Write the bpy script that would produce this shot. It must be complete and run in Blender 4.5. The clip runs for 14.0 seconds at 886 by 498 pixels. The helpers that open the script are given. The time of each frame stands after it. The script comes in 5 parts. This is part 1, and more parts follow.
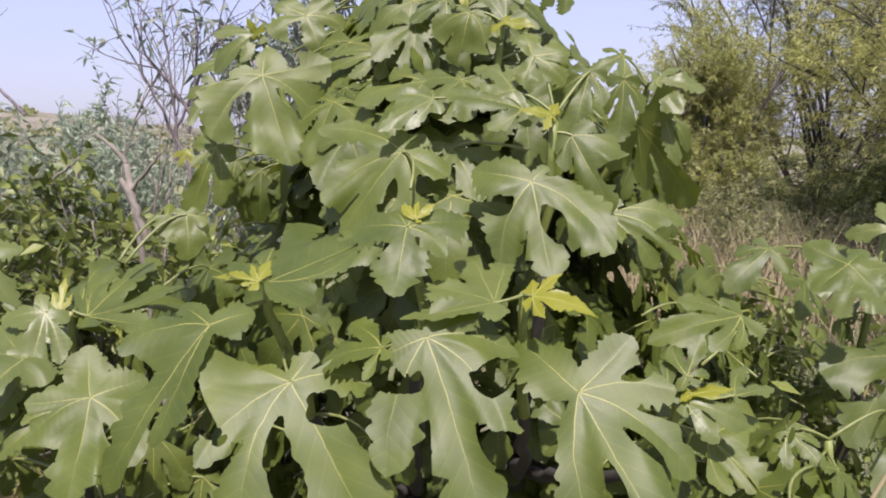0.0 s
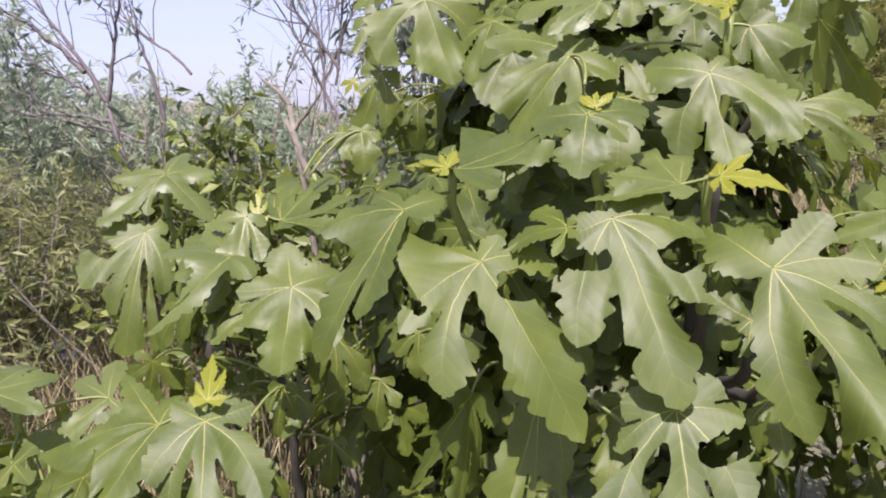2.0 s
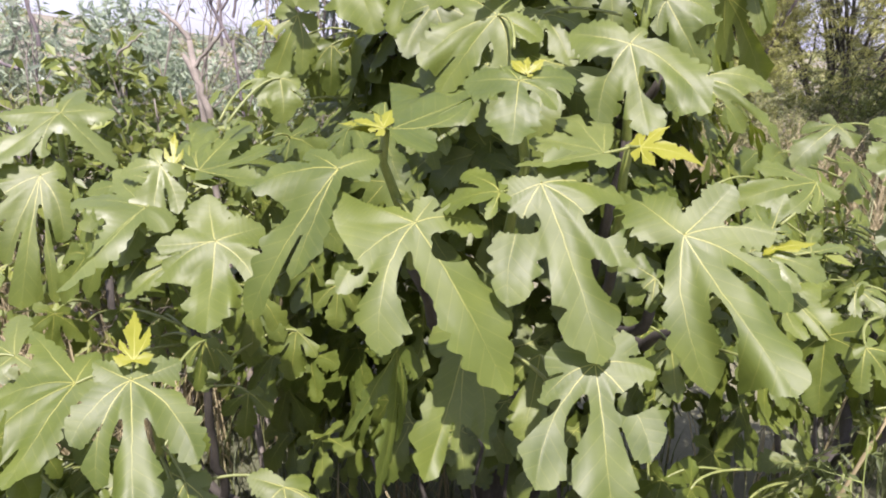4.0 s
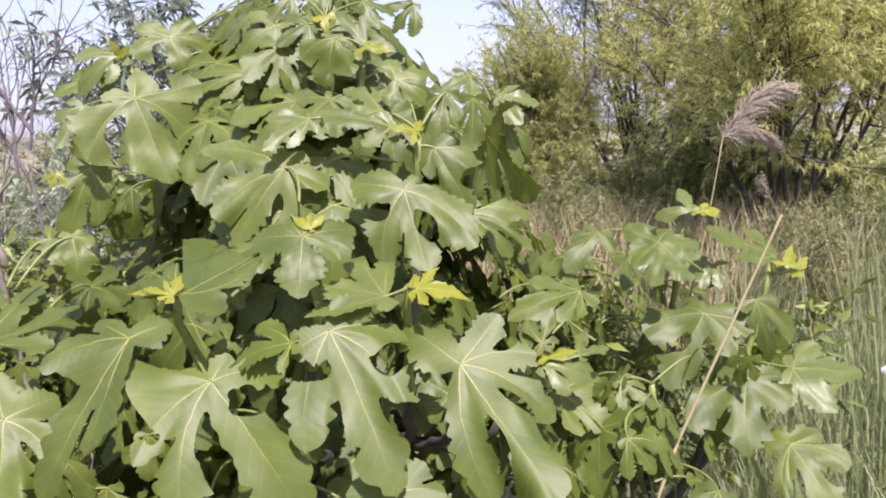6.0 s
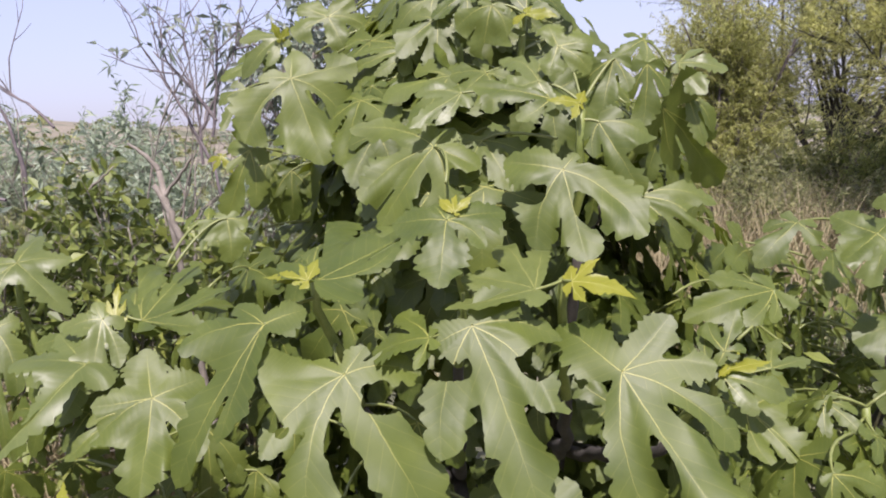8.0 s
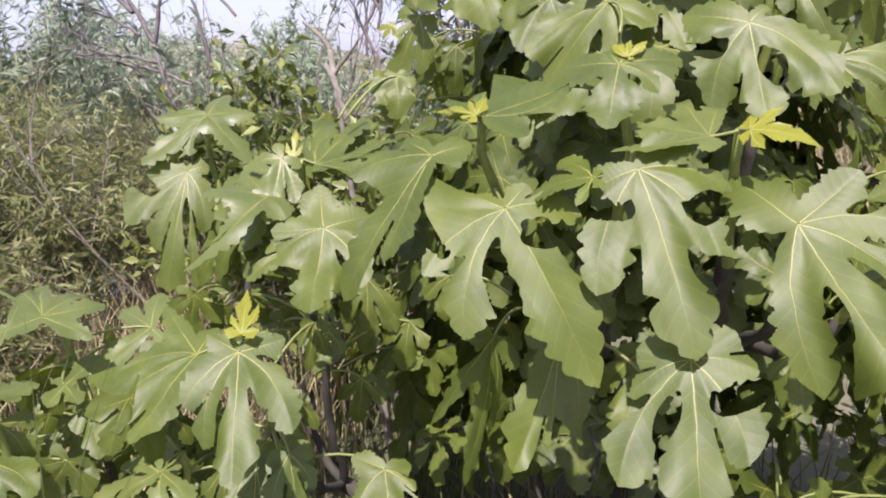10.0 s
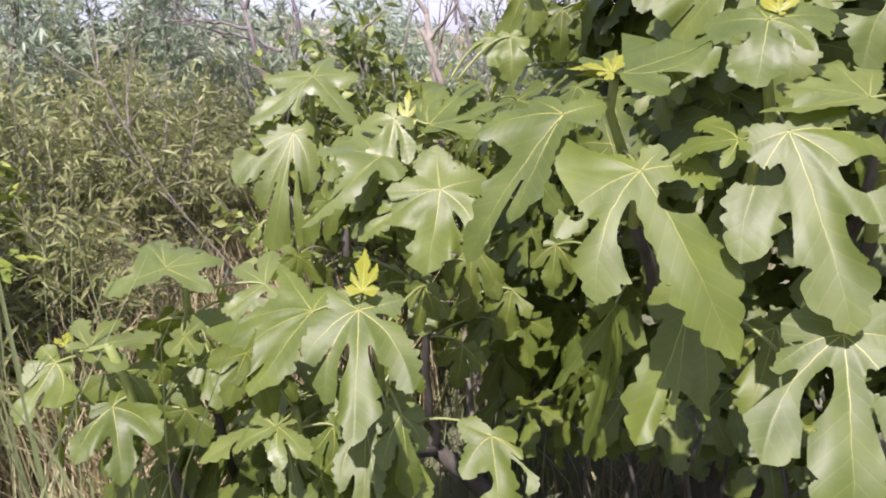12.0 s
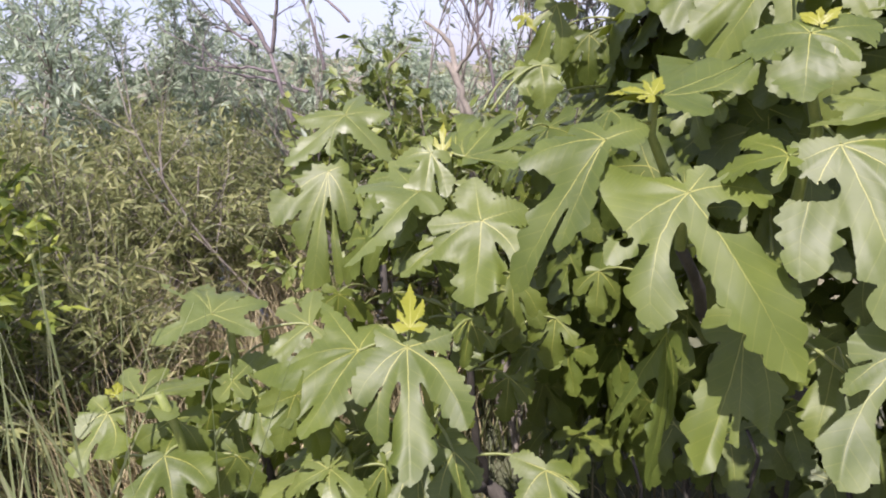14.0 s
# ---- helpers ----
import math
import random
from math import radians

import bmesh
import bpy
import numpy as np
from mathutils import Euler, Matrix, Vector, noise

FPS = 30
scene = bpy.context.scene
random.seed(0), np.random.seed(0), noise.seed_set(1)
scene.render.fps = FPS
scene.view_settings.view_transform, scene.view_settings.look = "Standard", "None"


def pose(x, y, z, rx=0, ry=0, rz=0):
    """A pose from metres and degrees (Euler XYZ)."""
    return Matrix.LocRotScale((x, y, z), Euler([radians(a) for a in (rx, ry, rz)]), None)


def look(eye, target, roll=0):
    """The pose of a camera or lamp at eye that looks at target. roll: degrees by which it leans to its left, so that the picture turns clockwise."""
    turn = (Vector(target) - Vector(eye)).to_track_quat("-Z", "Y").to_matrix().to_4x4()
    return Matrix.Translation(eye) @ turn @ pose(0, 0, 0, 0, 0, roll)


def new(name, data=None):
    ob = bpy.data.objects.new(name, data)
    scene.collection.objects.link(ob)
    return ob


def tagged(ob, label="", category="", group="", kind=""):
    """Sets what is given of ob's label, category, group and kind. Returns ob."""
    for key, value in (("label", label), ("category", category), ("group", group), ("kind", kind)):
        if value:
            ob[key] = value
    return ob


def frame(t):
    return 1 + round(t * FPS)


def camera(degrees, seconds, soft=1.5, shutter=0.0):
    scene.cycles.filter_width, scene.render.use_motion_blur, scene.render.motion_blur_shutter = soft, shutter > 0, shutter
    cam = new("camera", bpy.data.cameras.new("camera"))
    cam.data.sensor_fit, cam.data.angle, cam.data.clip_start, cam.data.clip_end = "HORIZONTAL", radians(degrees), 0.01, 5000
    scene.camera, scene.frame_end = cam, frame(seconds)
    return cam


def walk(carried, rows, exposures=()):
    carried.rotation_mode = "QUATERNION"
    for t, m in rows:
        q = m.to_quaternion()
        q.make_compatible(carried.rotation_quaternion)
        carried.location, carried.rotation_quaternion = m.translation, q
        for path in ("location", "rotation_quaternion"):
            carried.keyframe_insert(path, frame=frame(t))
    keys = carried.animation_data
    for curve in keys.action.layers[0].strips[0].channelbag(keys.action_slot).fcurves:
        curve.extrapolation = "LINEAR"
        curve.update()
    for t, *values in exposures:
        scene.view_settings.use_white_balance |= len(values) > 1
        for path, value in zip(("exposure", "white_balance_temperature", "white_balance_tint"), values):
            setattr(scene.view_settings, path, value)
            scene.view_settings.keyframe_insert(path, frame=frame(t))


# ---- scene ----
cam = camera(63.8, 14.0, soft=2.0)
PATH = [
    (0, (0.093, -0.011, 1.546), (-0.056, 1.961, 1.249), -0.8),
    (0.5, (0.072, -0.009, 1.531), (-0.092, 1.953, 1.181), -0.7),
    (1, (0.069, -0.034, 1.502), (-0.212, 1.912, 1.138), -1.6),
    (1.5, (0.042, -0.053, 1.449), (-0.277, 1.881, 1.053), -2.4),
    (2, (0.005, -0.076, 1.431), (-0.467, 1.835, 1.078), -3.2),
    (2.2, (-0.004, -0.088, 1.413), (-0.487, 1.822, 1.069), -2.5),
    (4.3, (-0.063, -0.105, 1.503), (-0.107, 1.819, 0.958), -0.9),
    (4.5, (-0.056, -0.118, 1.532), (-0.012, 1.812, 1.01), -1.9),
    (5, (-0.049, -0.154, 1.565), (0.226, 1.78, 1.133), -0.9),
    (5.5, (-0.014, -0.18, 1.567), (0.345, 1.752, 1.194), -0.2),
    (6, (0.026, -0.176, 1.584), (0.311, 1.777, 1.259), -2.8),
    (6.5, (0.029, -0.15, 1.586), (0.165, 1.82, 1.271), -3.0),
    (7, (0.015, -0.09, 1.574), (-0.047, 1.883, 1.257), -3.2),
    (7.5, (0.056, -0.05, 1.577), (-0.09, 1.93, 1.336), -3.9),
    (8, (0.063, -0.047, 1.559), (-0.134, 1.916, 1.229), -3.9),
    (8.5, (0.069, -0.048, 1.511), (-0.243, 1.892, 1.142), -1.4),
    (9, (0.049, -0.081, 1.495), (-0.403, 1.827, 1.098), -1.9),
    (9.2, (0.047, -0.088, 1.471), (-0.49, 1.797, 1.072), -2.5),
    (11.3, (-0.048, -0.097, 1.408), (-0.677, 1.695, 0.782), -2.3),
    (11.5, (-0.062, -0.1, 1.402), (-0.76, 1.672, 0.79), -2.4),
    (12, (-0.062, -0.106, 1.404), (-0.799, 1.672, 0.861), -1.7),
    (12.5, (-0.048, -0.102, 1.416), (-0.772, 1.699, 0.931), -2.6),
    (13, (-0.044, -0.113, 1.414), (-0.777, 1.697, 0.982), -1.5),
    (13.5, (-0.067, -0.12, 1.397), (-0.869, 1.659, 0.96), -2.2),
    (14, (-0.092, -0.106, 1.409), (-0.9, 1.665, 0.949), -5.0),
]
EXPOSURES = [(0, 0.69, 6150, 26), (2, 0.91, 6150, 26), (4.5, 1.3, 6150, 26), (5.5, 1.14, 6150, 26), (7, 0.87, 6150, 26), (7.5, 0.76, 6150, 26), (9, 0.87, 6150, 26), (11.5, 1.18, 6150, 26), (12.5, 1.14, 6150, 26), (14, 1.04, 6150, 26)]
walk(cam, [(t, look(eye, target, roll)) for t, eye, target, roll in PATH], EXPOSURES)

# ---- light ----
world = bpy.data.worlds.new("sky")
scene.world = world
world.use_nodes = True
_wn, _wl = world.node_tree.nodes, world.node_tree.links
_sky = _wn.new("ShaderNodeTexSky")
_sky.sky_type, _sky.sun_disc = "NISHITA", False
SUN_EL, SUN_AZ = radians(58), radians(171)          # compass bearing from +y, turning towards +x
_sky.sun_elevation, _sky.sun_rotation = SUN_EL, SUN_AZ
_sky.air_density, _sky.dust_density, _sky.ozone_density = 1.2, 2.2, 3.0
_haze = _wn.new("ShaderNodeMix")
_haze.data_type = "RGBA"
_haze.inputs["Factor"].default_value = 0.55
_haze.inputs["B"].default_value = (4.0, 4.05, 5.1, 1)      # even pale lavender haze
_wl.new(_sky.outputs[0], _haze.inputs["A"])
_wl.new(_haze.outputs["Result"], _wn["Background"].inputs[0])
_wn["Background"].inputs[1].default_value = 0.115
sun = new("sun", bpy.data.lights.new("sun", "SUN"))
sun.data.energy, sun.data.angle, sun.data.color = 4.4, radians(0.53), (1.0, 0.94, 0.83)
_dir = Vector((math.sin(SUN_AZ) * math.cos(SUN_EL), math.cos(SUN_AZ) * math.cos(SUN_EL), math.sin(SUN_EL)))
sun.matrix_world = look(_dir * 40, (0, 0, 0))

# ---- materials ----
def nodes_of(name):
    m = bpy.data.materials.new(name)
    m.use_nodes = True
    nt = m.node_tree
    return m, nt, nt.nodes["Principled BSDF"]


def math_node(nt, op, a, b=None, c=None):
    n = nt.nodes.new("ShaderNodeMath")
    n.operation = op
    for k, v in enumerate((a, b, c)):
        if v is None:
            continue
        if isinstance(v, (int, float)):
            n.inputs[k].default_value = v
        else:
            nt.links.new(v, n.inputs[k])
    return n.outputs[0]


def mix_colour(nt, fac, a, b):
    n = nt.nodes.new("ShaderNodeMix")
    n.data_type = "RGBA"
    for sock, v in ((n.inputs["Factor"], fac), (n.inputs["A"], a), (n.inputs["B"], b)):
        if isinstance(v, (int, float)):
            sock.default_value = v
        elif isinstance(v, tuple):
            sock.default_value = (*v, 1)
        else:
            nt.links.new(v, sock)
    return n.outputs["Result"]


def noise_tex(nt, scale, detail=3.0, vector=None):
    n = nt.nodes.new("ShaderNodeTexNoise")
    n.inputs["Scale"].default_value, n.inputs["Detail"].default_value = scale, detail
    if vector is not None:
        nt.links.new(vector, n.inputs["Vector"])
    return n.outputs["Fac"]


def ramp(nt, fac, stops):
    n = nt.nodes.new("ShaderNodeValToRGB")
    while len(n.color_ramp.elements) < len(stops):
        n.color_ramp.elements.new(0.5)
    for el, (p, c) in zip(n.color_ramp.elements, stops):
        el.position, el.color = p, (*c, 1)
    nt.links.new(fac, n.inputs[0])
    return n.outputs[0]


def bumped(nt, bsdf, height, strength, distance):
    n = nt.nodes.new("ShaderNodeBump")
    n.inputs["Strength"].default_value, n.inputs["Distance"].default_value = strength, distance
    nt.links.new(height, n.inputs["Height"])
    nt.links.new(n.outputs[0], bsdf.inputs["Normal"])
    return n.outputs[0]


def fig_leaf_material(name, dark, light, vein, rough, through_light):
    """Blade with pale main veins, finer side veins between them, quilted relief and soft light shining through."""
    m, nt, b = nodes_of(name)
    uv = nt.nodes.new("ShaderNodeUVMap")
    uv.uv_map = "veins"
    sep = nt.nodes.new("ShaderNodeSeparateXYZ")
    nt.links.new(uv.outputs[0], sep.inputs[0])
    info = nt.nodes.new("ShaderNodeObjectInfo")
    tc = nt.nodes.new("ShaderNodeTexCoord")
    big, fine = noise_tex(nt, 14, 4, tc.outputs["Object"]), noise_tex(nt, 160, 3, tc.outputs["Object"])
    bent = math_node(nt, "MULTIPLY_ADD", noise_tex(nt, 22, 2, tc.outputs["Object"]), 0.008, -0.004)
    s, d = sep.outputs[0], math_node(nt, "ABSOLUTE", math_node(nt, "ADD", sep.outputs[1], bent))
    tone = math_node(nt, "ADD", math_node(nt, "MULTIPLY_ADD", big, 1.1, -0.12), math_node(nt, "MULTIPLY", info.outputs["Random"], 0.32))
    blade = ramp(nt, tone, [(0.15, dark), (0.95, light)])
    blade = mix_colour(nt, math_node(nt, "MULTIPLY", fine, 0.25), blade, light)
    # main vein: tapers to the tip of its lobe
    half = math_node(nt, "MULTIPLY_ADD", s, -0.00068, 0.00078)
    main = math_node(nt, "SUBTRACT", 1.0, math_node(nt, "SMOOTH_MIN", math_node(nt, "DIVIDE", d, half), 1.0, 0.3))
    main = math_node(nt, "MINIMUM", math_node(nt, "MULTIPLY", math_node(nt, "MAXIMUM", main, 0.0), 2.2), 1.0)
    main = math_node(nt, "MULTIPLY", main, math_node(nt, "LESS_THAN", math_node(nt, "ABSOLUTE", math_node(nt, "SUBTRACT", s, 0.47)), 0.48))
    main = math_node(nt, "MULTIPLY", main, math_node(nt, "MINIMUM", math_node(nt, "MAXIMUM", math_node(nt, "MULTIPLY_ADD", s, -1.15, 1.35), 0.25), 1.0))
    # side veins: run outwards and forwards from the main one
    q = math_node(nt, "MULTIPLY", math_node(nt, "MULTIPLY_ADD", d, -4.5, s), 9.0)
    saw = math_node(nt, "ABSOLUTE", math_node(nt, "SUBTRACT", math_node(nt, "FRACT", q), 0.5))
    side = math_node(nt, "MAXIMUM", math_node(nt, "MULTIPLY_ADD", saw, -22.0, 1.0), 0.0)
    quilt = math_node(nt, "POWER", math_node(nt, "MULTIPLY", saw, 2.0), 0.5)
    veins = math_node(nt, "MAXIMUM", main, math_node(nt, "MULTIPLY", side, 0.16))
    colour = mix_colour(nt, veins, blade, vein)
    nt.links.new(colour, b.inputs["Base Color"])
    b.inputs["Roughness"].default_value = rough
    b.inputs["Specular IOR Level"].default_value = 0.42
    hgt = math_node(nt, "ADD", math_node(nt, "MULTIPLY", quilt, 0.32), math_node(nt, "MULTIPLY", fine, 0.45))
    nrm = bumped(nt, b, hgt, 0.22, 0.0016)
    rgh = math_node(nt, "MULTIPLY_ADD", big, 0.18, rough - 0.09)
    nt.links.new(rgh, b.inputs["Roughness"])
    tr = nt.nodes.new("ShaderNodeBsdfTranslucent")
    nt.links.new(mix_colour(nt, 0.5, colour, (0.34, 0.42, 0.03)), tr.inputs["Color"])
    nt.links.new(nrm, tr.inputs["Normal"])
    mx = nt.nodes.new("ShaderNodeMixShader")
    mx.inputs[0].default_value = through_light
    nt.links.new(b.outputs[0], mx.inputs[1])
    nt.links.new(tr.outputs[0], mx.inputs[2])
    nt.links.new(mx.outputs[0], nt.nodes["Material Output"].inputs[0])
    return m


def small_leaf_material(name, a, b_, c, rough=0.5, through_light=0.3):
    """Foliage of many small leaves, each with a tone of its own."""
    m, nt, b = nodes_of(name)
    geo = nt.nodes.new("ShaderNodeNewGeometry")
    tc = nt.nodes.new("ShaderNodeTexCoord")
    patch = noise_tex(nt, 2.2, 3, tc.outputs["Object"])
    tone = math_node(nt, "ADD", math_node(nt, "MULTIPLY", geo.outputs["Random Per Island"], 0.6), math_node(nt, "MULTIPLY", patch, 0.5))
    col = ramp(nt, tone, [(0.1, a), (0.5, b_), (0.95, c)])
    nt.links.new(col, b.inputs["Base Color"])
    b.inputs["Roughness"].default_value = rough
    tr = nt.nodes.new("ShaderNodeBsdfTranslucent")
    nt.links.new(col, tr.inputs["Color"])
    mx = nt.nodes.new("ShaderNodeMixShader")
    mx.inputs[0].default_value = through_light
    nt.links.new(b.outputs[0], mx.inputs[1])
    nt.links.new(tr.outputs[0], mx.inputs[2])
    nt.links.new(mx.outputs[0], nt.nodes["Material Output"].inputs[0])
    return m


def grained_material(name, stops, scale, rough, bump=0.5, stretch=(1, 1, 1), distance=0.004):
    m, nt, b = nodes_of(name)
    tc, mp = nt.nodes.new("ShaderNodeTexCoord"), nt.nodes.new("ShaderNodeMapping")
    mp.inputs["Scale"].default_value = stretch
    nt.links.new(tc.outputs["Object"], mp.inputs[0])
    big, fine = noise_tex(nt, scale, 5, mp.outputs[0]), noise_tex(nt, scale * 9, 4, mp.outputs[0])
    tone = math_node(nt, "ADD", math_node(nt, "MULTIPLY", big, 0.65), math_node(nt, "MULTIPLY", fine, 0.35))
    nt.links.new(ramp(nt, tone, stops), b.inputs["Base Color"])
    b.inputs["Roughness"].default_value = rough
    bumped(nt, b, tone, bump, distance)
    return m


FIG = fig_leaf_material("fig_leaf", (0.033, 0.056, 0.009), (0.112, 0.142, 0.021), (0.34, 0.33, 0.075), 0.50, 0.22)
YOUNG = fig_leaf_material("young_fig_leaf", (0.15, 0.175, 0.015), (0.28, 0.28, 0.025), (0.4, 0.4, 0.11), 0.45, 0.35)
LIGHT = fig_leaf_material("light_fig_leaf", (0.070, 0.100, 0.024), (0.145, 0.175, 0.045), (0.34, 0.34, 0.10), 0.42, 0.3)
SHOOT = grained_material("green_shoot", [(0.3, (0.10, 0.14, 0.03)), (0.7, (0.22, 0.25, 0.06))], 40, 0.5, 0.3)
PETIOLE = grained_material("petiole", [(0.3, (0.12, 0.15, 0.04)), (0.7, (0.21, 0.23, 0.07))], 60, 0.45, 0.2)
FIGBARK = grained_material("fig_bark", [(0.3, (0.025, 0.022, 0.018)), (0.6, (0.06, 0.053, 0.042)), (0.8, (0.11, 0.10, 0.08))], 26, 0.85, 0.8, (1, 1, 0.25))
TWIG = grained_material("grey_twig", [(0.3, (0.11, 0.095, 0.075)), (0.7, (0.27, 0.24, 0.20))], 40, 0.85, 0.5)
BUSHWOOD = grained_material("dark_twig", [(0.3, (0.075, 0.063, 0.063)), (0.7, (0.20, 0.17, 0.17))], 40, 0.85, 0.5)
WILLOW = small_leaf_material("willow_leaf", (0.25, 0.27, 0.07), (0.47, 0.48, 0.15), (0.65, 0.64, 0.27), 0.5, 0.5)
FEATHER = small_leaf_material("feathery_leaf", (0.20, 0.22, 0.06), (0.40, 0.42, 0.13), (0.60, 0.60, 0.24), 0.5, 0.5)
OLIVE = small_leaf_material("olive_leaf", (0.10, 0.12, 0.042), (0.20, 0.225, 0.08), (0.40, 0.40, 0.17), 0.55, 0.4)
SILVER = small_leaf_material("silvery_leaf", (0.17, 0.22, 0.13), (0.31, 0.38, 0.25), (0.50, 0.56, 0.42), 0.45, 0.45)
DARKLEAF = small_leaf_material("dark_leaf", (0.055, 0.08, 0.018), (0.13, 0.17, 0.035), (0.26, 0.29, 0.06))
BLUELEAF = small_leaf_material("dull_leaf", (0.08, 0.11, 0.075), (0.16, 0.20, 0.14), (0.28, 0.32, 0.23))
STRAW = small_leaf_material("dry_straw", (0.15, 0.125, 0.06), (0.29, 0.245, 0.13), (0.48, 0.41, 0.24), 0.75, 0.25)
GRASS = small_leaf_material("green_grass", (0.05, 0.07, 0.018), (0.10, 0.125, 0.035), (0.21, 0.21, 0.085), 0.55, 0.25)
PALEGRASS = small_leaf_material("pale_grass", (0.12, 0.15, 0.06), (0.22, 0.26, 0.11), (0.36, 0.38, 0.20), 0.6, 0.4)
YELLOWLEAF = small_leaf_material("yellow_green_leaf", (0.06, 0.10, 0.015), (0.14, 0.19, 0.025), (0.34, 0.38, 0.05))
PLUME = small_leaf_material("reed_plume", (0.19, 0.15, 0.11), (0.31, 0.26, 0.20), (0.46, 0.40, 0.32), 0.8, 0.25)
FLOWER = small_leaf_material("white_petal", (0.6, 0.58, 0.6), (0.72, 0.7, 0.72), (0.8, 0.8, 0.8), 0.6, 0.2)
EARTH, _nt, _b = nodes_of("dry_earth")
_tc = _nt.nodes.new("ShaderNodeTexCoord")
_soil = math_node(_nt, "ADD", math_node(_nt, "MULTIPLY", noise_tex(_nt, 2.2, 5, _tc.outputs["Object"]), 0.6), math_node(_nt, "MULTIPLY", noise_tex(_nt, 24, 4, _tc.outputs["Object"]), 0.4))
_soilc = ramp(_nt, _soil, [(0.25, (0.12, 0.105, 0.075)), (0.5, (0.20, 0.175, 0.125)), (0.75, (0.31, 0.275, 0.20))])
_scrubc = ramp(_nt, noise_tex(_nt, 0.35, 8, _tc.outputs["Object"]), [(0.35, (0.055, 0.065, 0.035)), (0.55, (0.11, 0.115, 0.06)), (0.7, (0.26, 0.22, 0.15))])
_patch = ramp(_nt, noise_tex(_nt, 0.11, 4, _tc.outputs["Object"]), [(0.40, (1, 1, 1)), (0.58, (0, 0, 0))])
_nt.links.new(mix_colour(_nt, _patch, _soilc, _scrubc), _b.inputs["Base Color"])
_b.inputs["Roughness"].default_value = 0.95
bumped(_nt, _b, _soil, 0.8, 0.02)
WATER, _nt, _b = nodes_of("still_water")
_b.inputs["Base Color"].default_value = (0.05, 0.06, 0.06, 1)
_b.inputs["Roughness"].default_value = 0.06
bumped(_nt, _b, noise_tex(_nt, 9, 3), 0.12, 0.02)

# ---- mesh helpers ----
def mesh_object(name, verts, faces, material, parent=None, label="", smooth=True):
    me = bpy.data.meshes.new(name)
    me.from_pydata(verts, [], faces)
    me.materials.append(material)
    if smooth:
        me.polygons.foreach_set("use_smooth", [True] * len(me.polygons))
    ob = new(name, me)
    if parent is not None:
        ob.parent = parent
        ob.matrix_parent_inverse = parent.matrix_basis.inverted() if parent.parent is None else Matrix()
    if label:
        ob["label"] = label
    return ob


def tube(points, radii, sides=6):
    """Verts and faces of a tapered tube along points, closed at its end."""
    pts = np.asarray(points, float)
    tan = np.gradient(pts, axis=0)
    tan /= np.linalg.norm(tan, axis=1)[:, None] + 1e-9
    ref = np.array([0.31, 0.95, 0.11])
    u = np.cross(tan, ref)
    u /= np.linalg.norm(u, axis=1)[:, None] + 1e-9
    v = np.cross(tan, u)
    a = np.arange(sides) * 2 * np.pi / sides
    ring = np.cos(a)[None, :, None] * u[:, None] + np.sin(a)[None, :, None] * v[:, None]
    verts = (pts[:, None] + ring * np.asarray(radii, float)[:, None, None]).reshape(-1, 3)
    faces = [(i * sides + k, i * sides + (k + 1) % sides, (i + 1) * sides + (k + 1) % sides, (i + 1) * sides + k)
             for i in range(len(pts) - 1) for k in range(sides)]
    faces.append(tuple(range((len(pts) - 1) * sides, len(pts) * sides)))
    return verts, faces


class Joined:
    """Gathers many small pieces for one mesh."""
    def __init__(self):
        self.v, self.f, self.n = [], [], 0

    def add(self, verts, faces):
        self.v.append(np.asarray(verts, float))
        self.f += [tuple(i + self.n for i in f) for f in faces]
        self.n += len(verts)

    def object(self, name, material, parent=None, label=""):
        return mesh_object(name, np.concatenate(self.v).tolist(), self.f, material, parent, label)


def bend(a, b, lift=0.0, side=0.0, n=8, rng=None, jitter=0.0):
    """A bowed line from a to b."""
    a, b = np.asarray(a, float), np.asarray(b, float)
    t = np.linspace(0, 1, n)[:, None]
    p = a + (b - a) * t
    p[:, 2] += (lift * 4 * t * (1 - t))[:, 0]
    p[:, 0] += (side * 4 * t * (1 - t))[:, 0]
    if jitter and rng is not None:
        p[1:-1] += rng.normal(0, jitter, (n - 2, 3))
    return p


def thing(name, place, label, category, group="", kind=""):
    ob = new(name)
    ob.empty_display_size = 0.1
    ob.matrix_basis = Matrix.Translation(place)
    return tagged(ob, label, category, group, kind)


# ---- ground ----
def ground_height(x, y):
    r = np.hypot(x, y)
    z = 0.05 * np.sin(x * 1.1 + 0.4) * np.cos(y * 0.9) + 0.02 * np.sin(x * 3.7 + y * 2.9)
    pond = np.exp(-(((x + 5.2) / 2.9) ** 2 + ((y - 4.2) / 2.9) ** 2) ** 2)
    z = z * (1 - pond) - 0.75 * pond
    ang = np.degrees(np.arctan2(x, y))
    left = 1 / (1 + np.exp((ang + 8) / 7.0))
    rise = np.clip((r - 45) / 90, 0, 1)
    rise = rise * rise * (3 - 2 * rise)
    crest = 5.2 + 1.6 * np.sin(np.radians(ang) * 9 + 1.2) + 0.5 * np.sin(np.radians(ang) * 41)
    fade = np.clip(1 - (r - 180) / 400, 0, 1)
    return z + rise * fade * (left * crest + 0.6)


